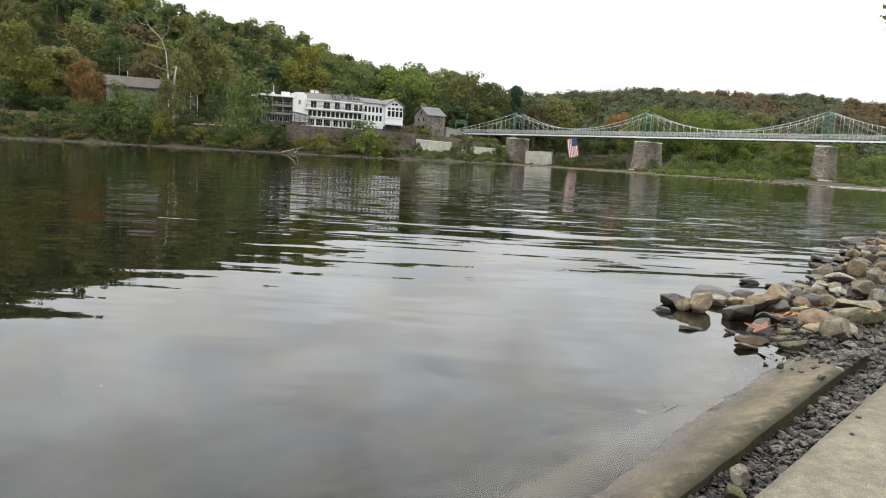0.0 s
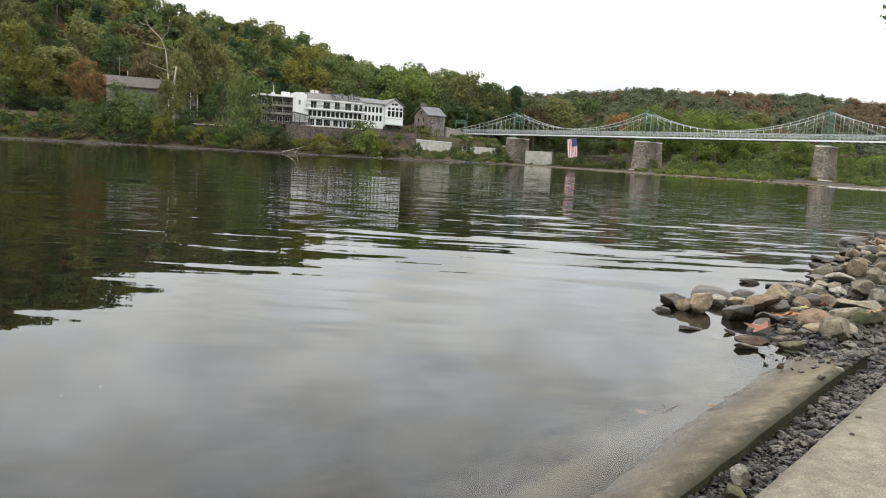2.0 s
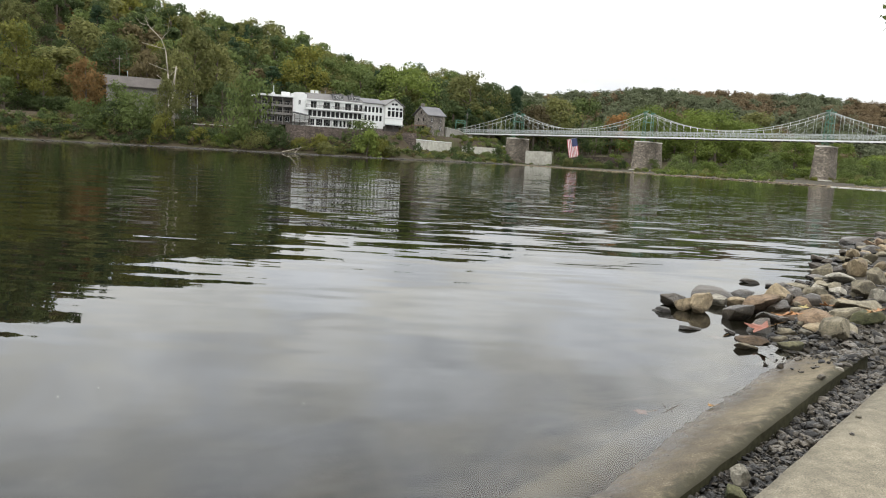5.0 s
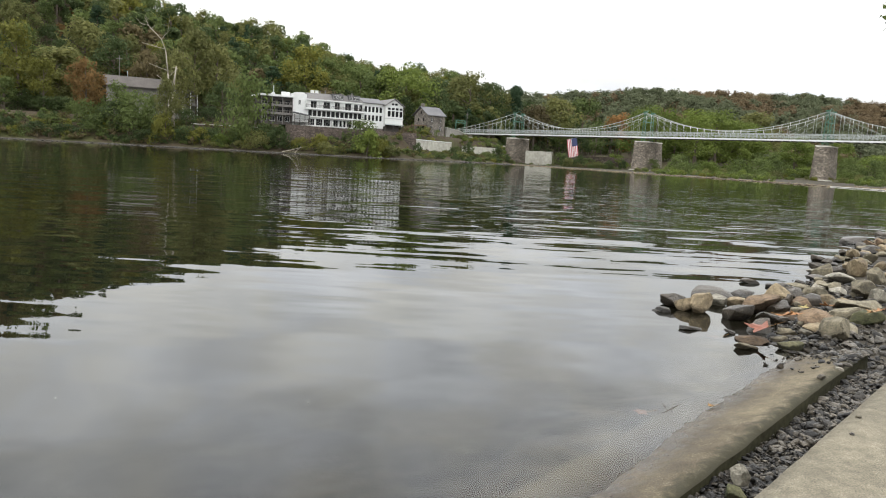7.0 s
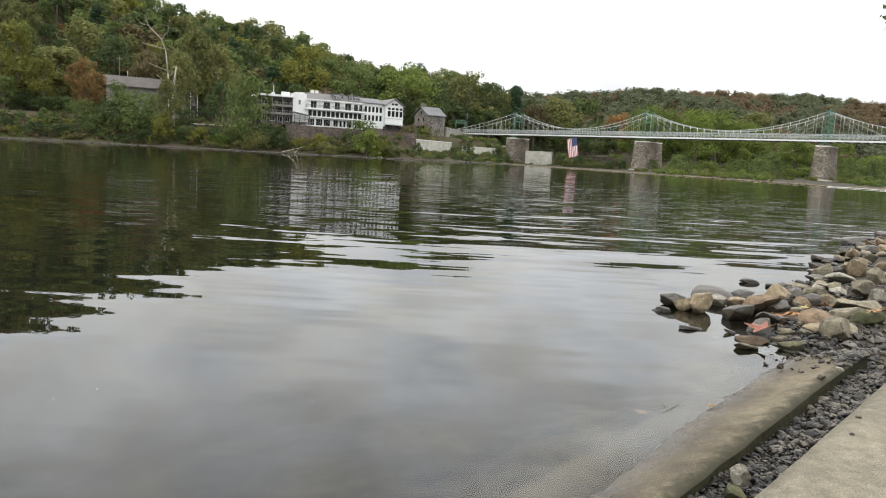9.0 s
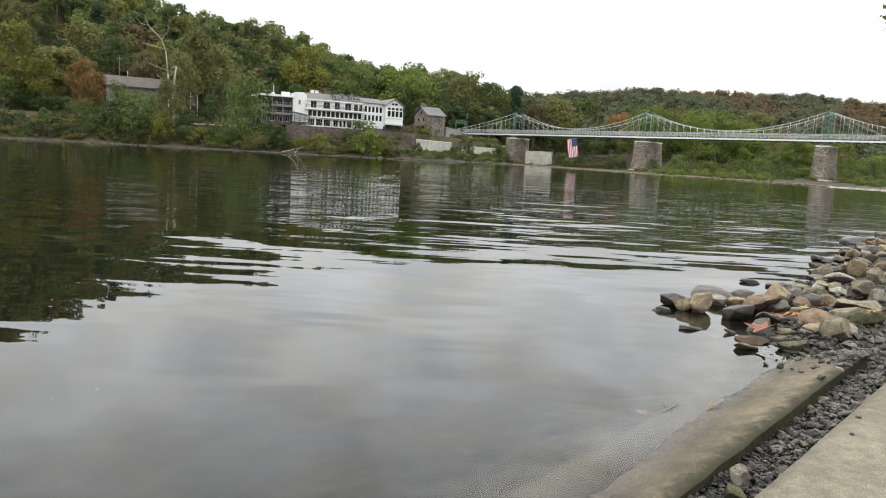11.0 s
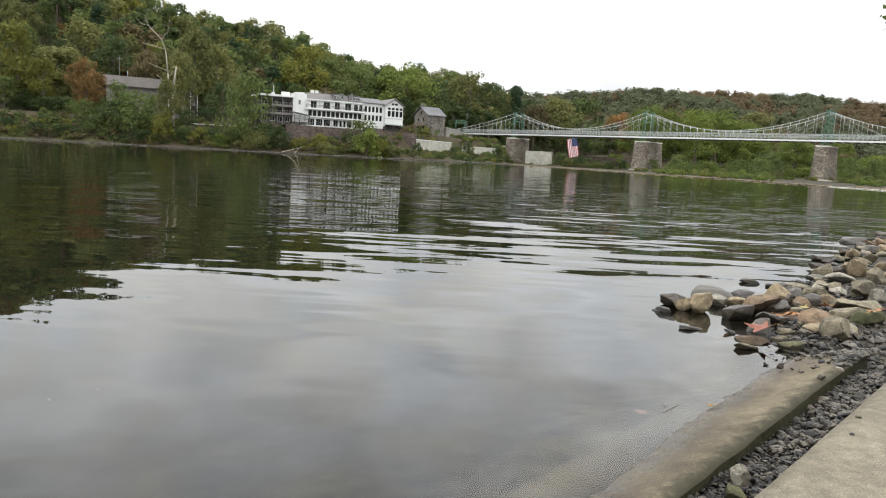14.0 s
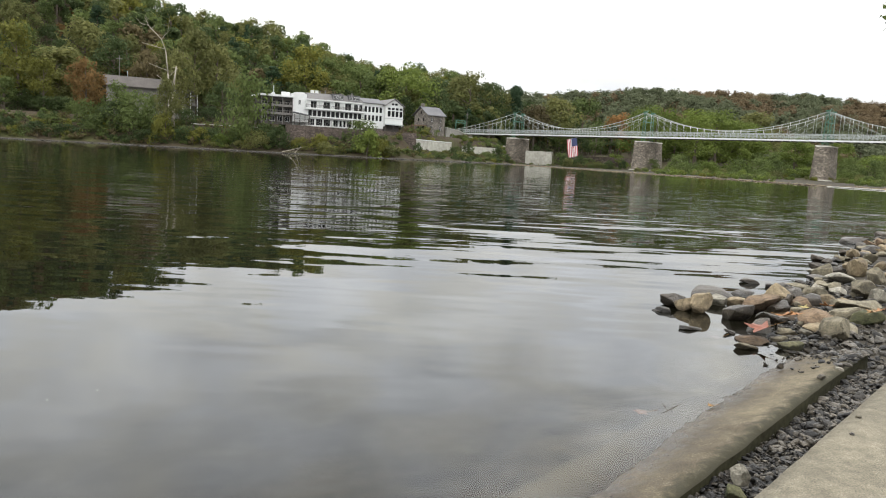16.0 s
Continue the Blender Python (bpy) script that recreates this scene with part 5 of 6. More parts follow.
# ---------------------------------------------------------------- landing in the foreground
def concrete(name, base, stain, wet_below=None):
    """Old cast concrete: sand grain, exposed stones, pits and broad stains."""
    m, nt, b = material(name, 0.85, 0, 0.3)
    pos = nt.nodes.new("ShaderNodeNewGeometry").outputs["Position"]
    grain = noise_node(nt, pos, 160, 3, 0.6).outputs["Fac"]
    mid = noise_node(nt, pos, 14, 6, 0.65).outputs["Fac"]
    broad = noise_node(nt, map_node(nt, pos, (1, 1, 1), rot=(0, 0, -0.8)), 2.3, 4).outputs["Fac"]
    c = mix_node(nt, ramp_node(nt, broad, [(0.36, 0.0), (0.64, 1.0)]), base, stain)
    c = mix_node(nt, 1.0, c, ramp_node(nt, mid, [(0.28, 0.68), (0.72, 1.24)]), "MULTIPLY")
    c = mix_node(nt, 1.0, c, ramp_node(nt, grain, [(0.32, 0.55), (0.68, 1.4)]), "MULTIPLY")
    pit = node(nt, "ShaderNodeTexVoronoi", Scale=38.0)
    nt.links.new(pos, pit.inputs["Vector"])
    pits = ramp_node(nt, pit.outputs["Distance"], [(0.06, 0.55), (0.14, 1.0)])
    c = mix_node(nt, 1.0, c, pits, "MULTIPLY")
    # pale aggregate showing through the worn skin
    agg = node(nt, "ShaderNodeTexVoronoi", Scale=95.0)
    nt.links.new(pos, agg.inputs["Vector"])
    worn = math_node(nt, "MULTIPLY", ramp_node(nt, agg.outputs["Distance"], [(0.16, 1.0), (0.26, 0.0)]), ramp_node(nt, mid, [(0.45, 0.0), (0.6, 0.6)]))
    c = mix_node(nt, worn, c, (0.36, 0.33, 0.26))
    if wet_below is not None:
        # silt and algae where the river washes over it
        sep = nt.nodes.new("ShaderNodeSeparateXYZ")
        nt.links.new(pos, sep.inputs[0])
        z = math_node(nt, "ADD", sep.outputs[2], math_node(nt, "MULTIPLY", math_node(nt, "SUBTRACT", mid, 0.5), 0.05))
        wet = math_node(nt, "SUBTRACT", 1.0, math_node(nt, "MULTIPLY", z, 1.0 / wet_below))
        wet.node.use_clamp = True
        c = mix_node(nt, wet, c, mix_node(nt, 1.0, c, (0.34, 0.29, 0.235), "MULTIPLY"))
        # pale silt settled under water, dark moss along the rim over the trench
        sunk = math_node(nt, "MULTIPLY", z, -28.0)
        sunk.node.use_clamp = True
        c = mix_node(nt, math_node(nt, "MULTIPLY", sunk, 0.75), c, (0.20, 0.18, 0.14))
        across = nt.nodes.new("ShaderNodeVectorMath")
        across.operation = "DOT_PRODUCT"
        nt.links.new(pos, across.inputs[0])
        across.inputs[1].default_value = (-0.730, 0.683, 0.0)
        rim = math_node(nt, "ADD", across.outputs["Value"], math_node(nt, "MULTIPLY", math_node(nt, "SUBTRACT", mid, 0.5), 0.16))
        c = mix_node(nt, ramp_node(nt, math_node(nt, "SUBTRACT", rim, 0.5), [(0.47, 0.9), (0.54, 0.0)]), c, (0.030, 0.028, 0.015))
        nt.links.new(ramp_node(nt, wet, [(0.0, 0.85), (0.55, 0.6), (0.95, 0.15)]), b.inputs["Roughness"])
    nt.links.new(c, b.inputs["Base Color"])
    h = math_node(nt, "ADD", math_node(nt, "MULTIPLY", mid, 0.7), math_node(nt, "MULTIPLY", grain, 0.3))
    bump(nt, b, h, 0.5, 0.008)
    return m


SLAB_CONCRETE = concrete("dry_concrete", (0.190, 0.168, 0.122), (0.150, 0.133, 0.097))
LEDGE_CONCRETE = concrete("river_washed_concrete", (0.150, 0.124, 0.080), (0.090, 0.072, 0.046), 0.062)
# ledge sides: algae, with the shadow of the undercut put into the colour
SHADED_ALGAE = plain("shaded_algae_concrete", (0.020, 0.019, 0.011), 0.95, scale=30, vary=0.6, spec=0.05)
LANDING = Matrix(((ALONG[0], -ACROSS[0], 0, 0), (ALONG[1], -ACROSS[1], 0, 0), (0, 0, 1, 0), (0, 0, 0, 1)))   # u along, w towards the water


def cast_slab(name, u0, u1, w0, w1, top, thick, step, mat, label, wear=0.01, side_mat=None):
    """A cast strip with uneven top and worn, rounded rims; top is a function of u, w."""
    us, ws = np.arange(u0, u1 + step / 2, step), np.linspace(w0, w1, max(3, int((w1 - w0) / step)))
    bm = bmesh.new()
    grid = []
    for i, u in enumerate(us):
        row = []
        for j, w in enumerate(ws):
            edge = min(w - w0, w1 - w, u1 - u)
            drop = 0.022 * max(0, 1 - edge / 0.03) ** 2
            jag = wear * noise.noise(Vector((u * 9, w * 9, 1.0))) if 0 < j < len(ws) - 1 else 0
            side = wear * 0.6 * noise.noise(Vector((u * 5, 7.0, w))) if j in (0, len(ws) - 1) else 0
            row.append(bm.verts.new((u, w + side, top(u, w) - drop + jag * 0.5)))
        grid.append(row)
    for a, b in zip(grid, grid[1:]):
        for j in range(len(ws) - 1):
            bm.faces.new((a[j], b[j], b[j + 1], a[j + 1]))
    border = [r[0] for r in grid] + grid[-1][1:] + [r[-1] for r in grid[::-1]][1:] + grid[0][::-1][1:-1]
    low = [bm.verts.new((v.co.x, v.co.y, v.co.z - thick + 0.012 * noise.noise(v.co * 11))) for v in border]
    n = len(border)
    for i in range(n):
        bm.faces.new((border[(i + 1) % n], border[i], low[i], low[(i + 1) % n]))
    bmesh.ops.transform(bm, matrix=LANDING, verts=bm.verts)
    bmesh.ops.recalc_face_normals(bm, faces=bm.faces)
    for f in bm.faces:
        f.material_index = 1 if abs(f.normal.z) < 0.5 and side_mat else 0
    ob = part(name, bm, mat, smooth=True)
    if side_mat:
        ob.data.materials.append(side_mat)
    return tagged(ob, label, "concrete", kind="structure")


cast_slab("pavement", -2.0, 7.0, -4.0, 0.715, lambda u, w: 0.15, 0.22, 0.06, SLAB_CONCRETE, "dry tan concrete landing slab", 0.006)


def ledge_top(u, w):
    """Crown beside the trench, falling gently under the water."""
    crown = 0.012 + 0.17 * (float(np.interp(u, (-2, 2.3, 3.06, 3.9, 4.6), (0.95, 1.13, 1.26, 1.42, 1.46))) - 0.95)
    wet = float(np.interp(u, (-2, 2.2, 3.2, 5.0), (1.12, 1.20, 1.30, 1.38))) + 0.018 * noise.noise(Vector((u * 2.3, 4.0, 0.0)))
    t = (max(w, 0.95) - 0.95) / (wet - 0.95)
    z = crown * (1 - t ** 1.25) if t < 1 else -0.16 * (w - wet)
    return z + 0.028 * max(0, 1 - (w - 0.95) / 0.2) - 0.8 * max(0, w - 1.44) ** 1.5


cast_slab("ledge", -2.0, 5.02, 0.95, 1.56, ledge_top, 0.25, 0.035, LEDGE_CONCRETE, "worn wet concrete ledge sloping into the river", 0.012, SHADED_ALGAE)


# ---------------------------------------------------------------- stones
def stone_material(name, lo, hi, rough=0.8, vary=0.35):
    m, nt, b = material(name, rough, 0, 0.35)
    geo, info = nt.nodes.new("ShaderNodeNewGeometry"), nt.nodes.new("ShaderNodeObjectInfo")
    pos = geo.outputs["Position"]
    grain = noise_node(nt, pos, 90, 4, 0.6).outputs["Fac"]
    mid = noise_node(nt, pos, 9, 5, 0.6, 0.6).outputs["Fac"]
    f = math_node(nt, "ADD", math_node(nt, "MULTIPLY", mid, 0.75), math_node(nt, "MULTIPLY", math_node(nt, "SUBTRACT", info.outputs["Random"], 0.5), 0.4))
    f = math_node(nt, "ADD", f, math_node(nt, "MULTIPLY", math_node(nt, "SUBTRACT", geo.outputs["Random Per Island"], 0.4), vary))
    c = ramp_node(nt, f, [(0.12, lo), (0.62, hi)])
    c = mix_node(nt, 1.0, c, ramp_node(nt, grain, [(0.3, 0.6), (0.7, 1.35)]), "MULTIPLY")
    blotch = noise_node(nt, pos, 22, 4, 0.7).outputs["Fac"]
    c = mix_node(nt, 1.0, c, ramp_node(nt, blotch, [(0.35, 0.6), (0.6, 1.15)]), "MULTIPLY")
    # river film darkens the foot of each stone
    sep = nt.nodes.new("ShaderNodeSeparateXYZ")
    nt.links.new(pos, sep.inputs[0])
    z = math_node(nt, "ADD", sep.outputs[2], math_node(nt, "MULTIPLY", math_node(nt, "SUBTRACT", mid, 0.5), 0.05))
    wet = ramp_node(nt, z, [(0.025, 1.0), (0.05, 0.0)])
    c = mix_node(nt, wet, c, mix_node(nt, 1.0, c, (0.33, 0.31, 0.27), "MULTIPLY"))
    nt.links.new(c, b.inputs["Base Color"])
    bump(nt, b, math_node(nt, "ADD", math_node(nt, "MULTIPLY", mid, 0.7), math_node(nt, "MULTIPLY", grain, 0.25)), 0.8, 0.03)
    return m


STONE = {
    "tan": stone_material("tan_stone", (0.085, 0.064, 0.040), (0.27, 0.215, 0.135)),
    "grey": stone_material("grey_stone", (0.064, 0.055, 0.036), (0.215, 0.188, 0.130)),
    "pale": stone_material("pale_stone", (0.12, 0.11, 0.085), (0.29, 0.27, 0.22)),
    "rust": stone_material("rust_stone", (0.085, 0.058, 0.036), (0.25, 0.175, 0.11)),
    "wet": stone_material("wet_dark_stone", (0.015, 0.012, 0.009), (0.060, 0.049, 0.036), 0.4),
    "moss": stone_material("mossy_stone", (0.035, 0.04, 0.015), (0.13, 0.12, 0.065)),
    "gravel": stone_material("gravel_stone", (0.008, 0.007, 0.006), (0.120, 0.105, 0.084), 0.45, 0.8),
}
STONE_WORDS = {"tan": "tan weathered river rock", "grey": "grey angular river rock", "pale": "pale rounded river rock", "rust": "rust-brown flat river rock",
               "wet": "dark wet rock at the water's edge", "moss": "mossy olive river rock"}
_ico = bmesh.new()
bmesh.ops.create_icosphere(_ico, subdivisions=4, radius=1)
BALL = np.array([v.co[:] for v in _ico.verts])
BALL_FACES = [[v.index for v in f.verts] for f in _ico.faces]
_ico.free()


def rock_shape(rng, sharp=9.0):
    """A broken cobble: a soft intersection of random planes, roughened."""
    n = rng.normal(size=(16, 3)) * np.array((1, 1, 1.3))
    n /= np.linalg.norm(n, axis=1)[:, None]
    d = rng.uniform(0.55, 0.95, 16)
    dots = np.maximum(BALL @ n.T, 0) / d
    r = 1.0 / np.maximum((dots ** sharp).sum(1) ** (1 / sharp), 0.75)
    p = BALL * r[:, None]
    off = rng.uniform(0, 50)
    rough = np.array([noise.fractal(Vector(q) * 2.2 + Vector((off, 0, 0)), 1.0, 2.0, 4) for q in p])
    p = p * (1 + 0.05 * rough)[:, None]
    return p / np.abs(p).max(0)


SHAPES = [rock_shape(np.random.default_rng(300 + i), 30 + 10 * (i % 4)) for i in range(14)]


def rock(x, y, width, height, kind, rng, foot=None, tilt=12):
    p = SHAPES[rng.integers(len(SHAPES))] * np.array((0.5 * width, 0.5 * width * rng.uniform(0.7, 1.0), 0.5 * height))
    lean = tilt if height > 0.1 else tilt * 0.35
    m = Euler((radians(rng.normal() * lean), radians(rng.normal() * lean), rng.uniform(-0.5, 0.5) + (math.pi if rng.random() < 0.5 else 0))).to_matrix()
    p = p @ np.array(m).T
    ob = mesh_from("rock", p.tolist(), BALL_FACES, STONE[kind], smooth=True, crease=17)
    base = max(float(land(x, y)), -0.008) if foot is None else foot
    ob.location = (x, y + 0.25 * width, base - (0.12 if height > 0.1 else 0.2) * height - float(p[:, 2].min()))
    return tagged(ob, STONE_WORDS[kind], "rock", "rocks along the water's edge")


ROCKS = {  # x, y, width, height
    "wet": [(2.07, 6.03, 0.24, 0.17), (2.66, 6.62, 0.50, 0.085), (2.97, 6.75, 0.32, 0.08), (2.46, 5.60, 0.28, 0.13), (3.56, 7.41, 0.15, 0.06), (3.42, 7.58, 0.22, 0.06), (3.47, 6.32, 0.23, 0.12), (4.85, 8.45, 0.23, 0.12), (4.45, 8.05, 0.28, 0.09), (7.79, 13.02, 0.64, 0.15), (1.92, 5.17, 0.21, 0.04), (2.20, 5.11, 0.11, 0.03), (1.85, 5.81, 0.12, 0.03), (5.49, 9.70, 0.20, 0.06), (7.13, 11.42, 0.33, 0.13), (1.92, 5.79, 0.14, 0.06)],
    "tan": [(2.12, 5.88, 0.18, 0.14), (2.22, 5.84, 0.24, 0.21), (2.69, 6.15, 0.20, 0.11), (3.18, 6.42, 0.29, 0.20), (3.63, 6.36, 0.18, 0.13), (3.89, 6.58, 0.14, 0.07), (5.04, 8.31, 0.32, 0.26), (2.94, 5.22, 0.26, 0.08), (5.79, 9.07, 0.22, 0.16), (3.20, 6.00, 0.17, 0.05), (3.27, 5.71, 0.14, 0.06)],
    "pale": [(2.54, 6.20, 0.18, 0.11), (4.10, 7.00, 0.20, 0.10), (4.58, 7.76, 0.40, 0.14), (4.21, 6.54, 0.24, 0.18), (2.80, 5.19, 0.12, 0.05)],
    "rust": [(2.78, 5.89, 0.37, 0.15), (3.02, 5.50, 0.30, 0.13), (2.97, 5.79, 0.34, 0.08), (2.31, 4.87, 0.28, 0.06)],
    "grey": [(3.80, 7.29, 0.27, 0.11), (3.73, 6.84, 0.26, 0.13), (3.29, 6.28, 0.11, 0.09), (4.08, 7.31, 0.22, 0.13), (4.18, 6.74, 0.33, 0.22), (4.93, 7.79, 0.27, 0.23), (3.69, 6.09, 0.42, 0.10), (3.41, 5.70, 0.34, 0.11), (2.65, 5.16, 0.17, 0.08), (2.13, 4.68, 0.16, 0.06), (2.95, 4.98, 0.26, 0.18), (3.81, 5.97, 0.27, 0.12), (6.00, 9.62, 0.31, 0.17), (6.40, 10.80, 0.26, 0.08), (8.41, 13.29, 0.32, 0.13), (2.47, 4.92, 0.16, 0.06)],
    "moss": [(2.45, 4.71, 0.20, 0.09), (3.53, 5.53, 0.27, 0.13)],
}


def shore_rocks():
    rng = np.random.default_rng(77)
    for kind, rows in ROCKS.items():
        for x, y, w, h in rows:
            rock(x, y, w * 1.06, h * 1.1, kind, rng)
    # smaller ones wedged between and up the bank
    for i in range(150):
        y = rng.uniform(5.0, 15.0)
        e = float(np.interp(y, (4.4, 5.0, 6, 7, 8, 10, 13, 14.5), (2.2, 2.35, 2.95, 3.55, 4.1, 5.6, 7.9, 9.4)))
        x = e + rng.uniform(-0.15, 2.3)
        w = rng.uniform(0.09, 0.26) * (1 + 0.04 * (y - 5))
        kind = str(rng.choice(["grey", "tan", "wet", "pale", "rust"], p=[0.42, 0.22, 0.2, 0.06, 0.1]))
        rock(x, y, w, w * rng.uniform(0.4, 0.7), kind if x > e + 0.15 else "wet", rng)


shore_rocks()


def gravel():
    """Loose shingle between slab and ledge and along the shore, one mesh."""
    rng = np.random.default_rng(8)
    bm = bmesh.new()
    bmesh.ops.create_icosphere(bm, subdivisions=2, radius=1)
    ball = np.array([v.co[:] for v in bm.verts])
    tri = np.array([[v.index for v in f.verts] for f in bm.faces])
    bm.free()
    bm = bmesh.new()
    bmesh.ops.create_icosphere(bm, subdivisions=1, radius=1)
    chip, chip_tri = np.array([v.co[:] for v in bm.verts]), np.array([[v.index for v in f.verts] for f in bm.faces])
    bm.free()
    chips = [chip * rng.uniform(0.6, 1.2, (len(chip), 3)) for i in range(14)]
    shapes = []
    for i in range(14):
        n = rng.normal(size=(9, 3))
        n /= np.linalg.norm(n, axis=1)[:, None]
        d = np.maximum(ball @ n.T, 0) / rng.uniform(0.6, 1.0, 9)
        shapes.append(ball / np.maximum((d ** 10).sum(1) ** 0.1, 0.8)[:, None])
    vs, fs, base, count = [], [], 0, 0

    def add(x, y, z, s):
        nonlocal base, count
        q = np.array(Euler((rng.normal() * 0.35, rng.normal() * 0.35, rng.uniform(0, 6.28))).to_matrix())
        big = s > 0.021
        p = ((shapes if big else chips)[rng.integers(14)] * np.array((s, s * rng.uniform(0.6, 0.9), s * rng.uniform(0.3, 0.55)))) @ q.T + np.array((x, y, z))
        vs.append(p)
        fs.append((tri if big else chip_tri) + base)
        base += len(p)
        count += 1

    for i in range(6200):                       # the trench beside the slab
        u, w = rng.uniform(1.2, 4.8), rng.uniform(0.715, 0.955)
        x, y = ALONG * u - ACROSS * w
        s = min(0.034, 0.005 + rng.exponential(0.0062))
        add(x, y, 0.002 + 0.012 * (u - 2.3) + 0.16 * (0.955 - w) + rng.uniform(-0.012, 0.016), s)
    for i in range(420):                        # strewn over the far corner of the ledge
        u, w = 5.02 - rng.exponential(0.14), 0.93 + rng.exponential(0.13)
        x, y = ALONG * u - ACROSS * w
        add(x, y, 0.008 + ledge_top(u, w), min(0.03, 0.006 + rng.exponential(0.008)))
    for i in range(5200):                       # the shingle beach under the rocks
        y = rng.uniform(3.7, 8.0)
        e = float(np.interp(y, (3.7, 4.4, 5.0, 6, 7, 8), (2.55, 2.25, 2.3, 2.9, 3.5, 4.0)))
        x = e + rng.exponential(0.55)
        v = x * ACROSS[0] + y * ACROSS[1]
        u = x * ALONG[0] + y * ALONG[1]
        if v > -0.70 and u < 7.0:
            continue
        if v < -0.9 and u < 4.88:
            continue
        s = min(0.042, 0.007 + rng.exponential(0.0095))
        add(x, y, float(land(x, y)) + s * 0.1 + 0.006 + (0.03 if u < 4.8 and v > -1.2 else 0), s)
    ob = mesh_from("gravel", np.concatenate(vs).tolist(), np.concatenate(fs).tolist(), STONE["gravel"])
    tagged(ob, "dark grey damp gravel along the concrete landing", "gravel", kind="stuff")


gravel()

# single stones that stand out
_r = np.random.default_rng(5)
for x, y, w, h, kind, foot, words in ((1.14, 2.42, 0.075, 0.11, "pale", 0.045, "pale upright stone wedged in the gravel trench"), (1.10, 2.36, 0.10, 0.07, "moss", 0.03, "mossy green stone in the gravel trench"),
                                      (1.74, 2.77, 0.026, 0.014, "wet", 0.15, "small dark pebble on the concrete slab"), (1.89, 2.98, 0.034, 0.014, "grey", 0.15, "small grey pebble on the concrete slab"),
                                      (2.10, 4.13, 0.042, 0.04, "wet", 0.03, "black pebble at the corner of the ledge"), (1.32, 2.44, 0.07, 0.04, "grey", 0.06, "grey stone in the gravel trench"),
                                      (2.32, 3.90, 0.06, 0.03, "pale", 0.10, "pale flat pebble on the ledge"), (2.20, 3.95, 0.03, 0.02, "wet", 0.09, "small dark pebble on the ledge")):
    o = rock(x, y, w, h, kind, _r, foot + 0.1 * h)
    tagged(o, words, "stone", "loose stones on the landing")


# ---------------------------------------------------------------- fallen leaves
def leaf_material(name, c):
    m, nt, b = material(name, 0.6, 0, 0.3)
    pos = nt.nodes.new("ShaderNodeNewGeometry").outputs["Position"]
    f = noise_node(nt, pos, 60, 4).outputs["Fac"]
    nt.links.new(ramp_node(nt, f, [(0.3, tuple(v * 0.6 for v in c)), (0.7, tuple(min(1, v * 1.3) for v in c))]), b.inputs["Base Color"])
    return m


LEAF_TINT = {"red": leaf_material("red_leaf", (0.22, 0.088, 0.06)), "orange": leaf_material("orange_leaf", (0.32, 0.15, 0.06)), "yellow": leaf_material("yellow_leaf", (0.34, 0.28, 0.11)),
             "brown": leaf_material("brown_leaf", (0.26, 0.15, 0.06)), "pink": leaf_material("soaked_pink_leaf", (0.34, 0.19, 0.14))}


def maple_leaf(x, y, z, size, tint, turn, tilt, words):
    lf = thing("fallen_leaf", pose(x, y, z, tilt, tilt * 0.5, turn), words, "leaf", "fallen autumn leaves")
    lobes = ((0, 1.0), (14, 0.72), (22, 0.5), (40, 0.78), (52, 0.9), (64, 0.66), (80, 0.46), (100, 0.66), (112, 0.72), (128, 0.44), (150, 0.34), (172, 0.2))
    outline = [(a, r) for a, r in lobes] + [(360 - a, r) for a, r in lobes[::-1][:-1]]
    vs, fs = [(0, 0, 0.0), (0, 0, -0.002)], []
    for k in (0, 1):
        for a, r in outline:
            t = radians(a)
            cup = (0.03 if tint == "pink" else 0.22) * r * r * size * (0.5 + 0.5 * math.sin(t * 3 + 1))
            vs.append((math.sin(t) * r * size * 0.5, math.cos(t) * r * size * 0.5, cup - 0.002 * k))
    n = len(outline)
    for i in range(n):
        j = (i + 1) % n
        fs.append((0, 2 + j, 2 + i))
        fs.append((1, 2 + n + i, 2 + n + j))
        fs.append((2 + i, 2 + j, 2 + n + j, 2 + n + i))
    mesh_from("blade", vs, fs, LEAF_TINT[tint], lf)
    part("stem", rod(bmesh.new(), (0, -0.08 * size, 0.0), (0.1 * size, -0.6 * size, 0.02), 0.0016, 0.001, 5), LEAF_TINT["brown"], lf)


maple_leaf(2.36, 4.96, 0.10, 0.25, "red", 70, -14, "red-orange fallen maple leaf on the rocks")
maple_leaf(2.72, 5.40, 0.11, 0.19, "orange", 200, 10, "orange fallen leaf between the rocks")
maple_leaf(2.86, 5.46, 0.11, 0.13, "orange", 30, -8, "orange fallen leaf between the rocks")
maple_leaf(3.28, 5.80, 0.13, 0.15, "orange", 130, 12, "orange fallen leaf between the rocks")
maple_leaf(3.03, 5.72, 0.12, 0.10, "yellow", 300, 5, "pale yellow fallen leaf between the rocks")
maple_leaf(3.44, 5.42, 0.17, 0.14, "brown", 20, -16, "brown fallen leaf on the mossy rocks")
maple_leaf(3.52, 5.50, 0.17, 0.12, "orange", 220, 10, "orange-brown fallen leaf on the rocks")
maple_leaf(1.05, 3.36, -0.012, 0.11, "pink", 80, 3, "soaked pinkish leaf just under the water")
maple_leaf(2.06, 5.02, -0.006, 0.16, "pink", 100, 1, "soaked pinkish leaf at the water's edge")
maple_leaf(1.42, 3.44, 0.012, 0.05, "brown", 40, 4, "small brown leaf on the ledge")

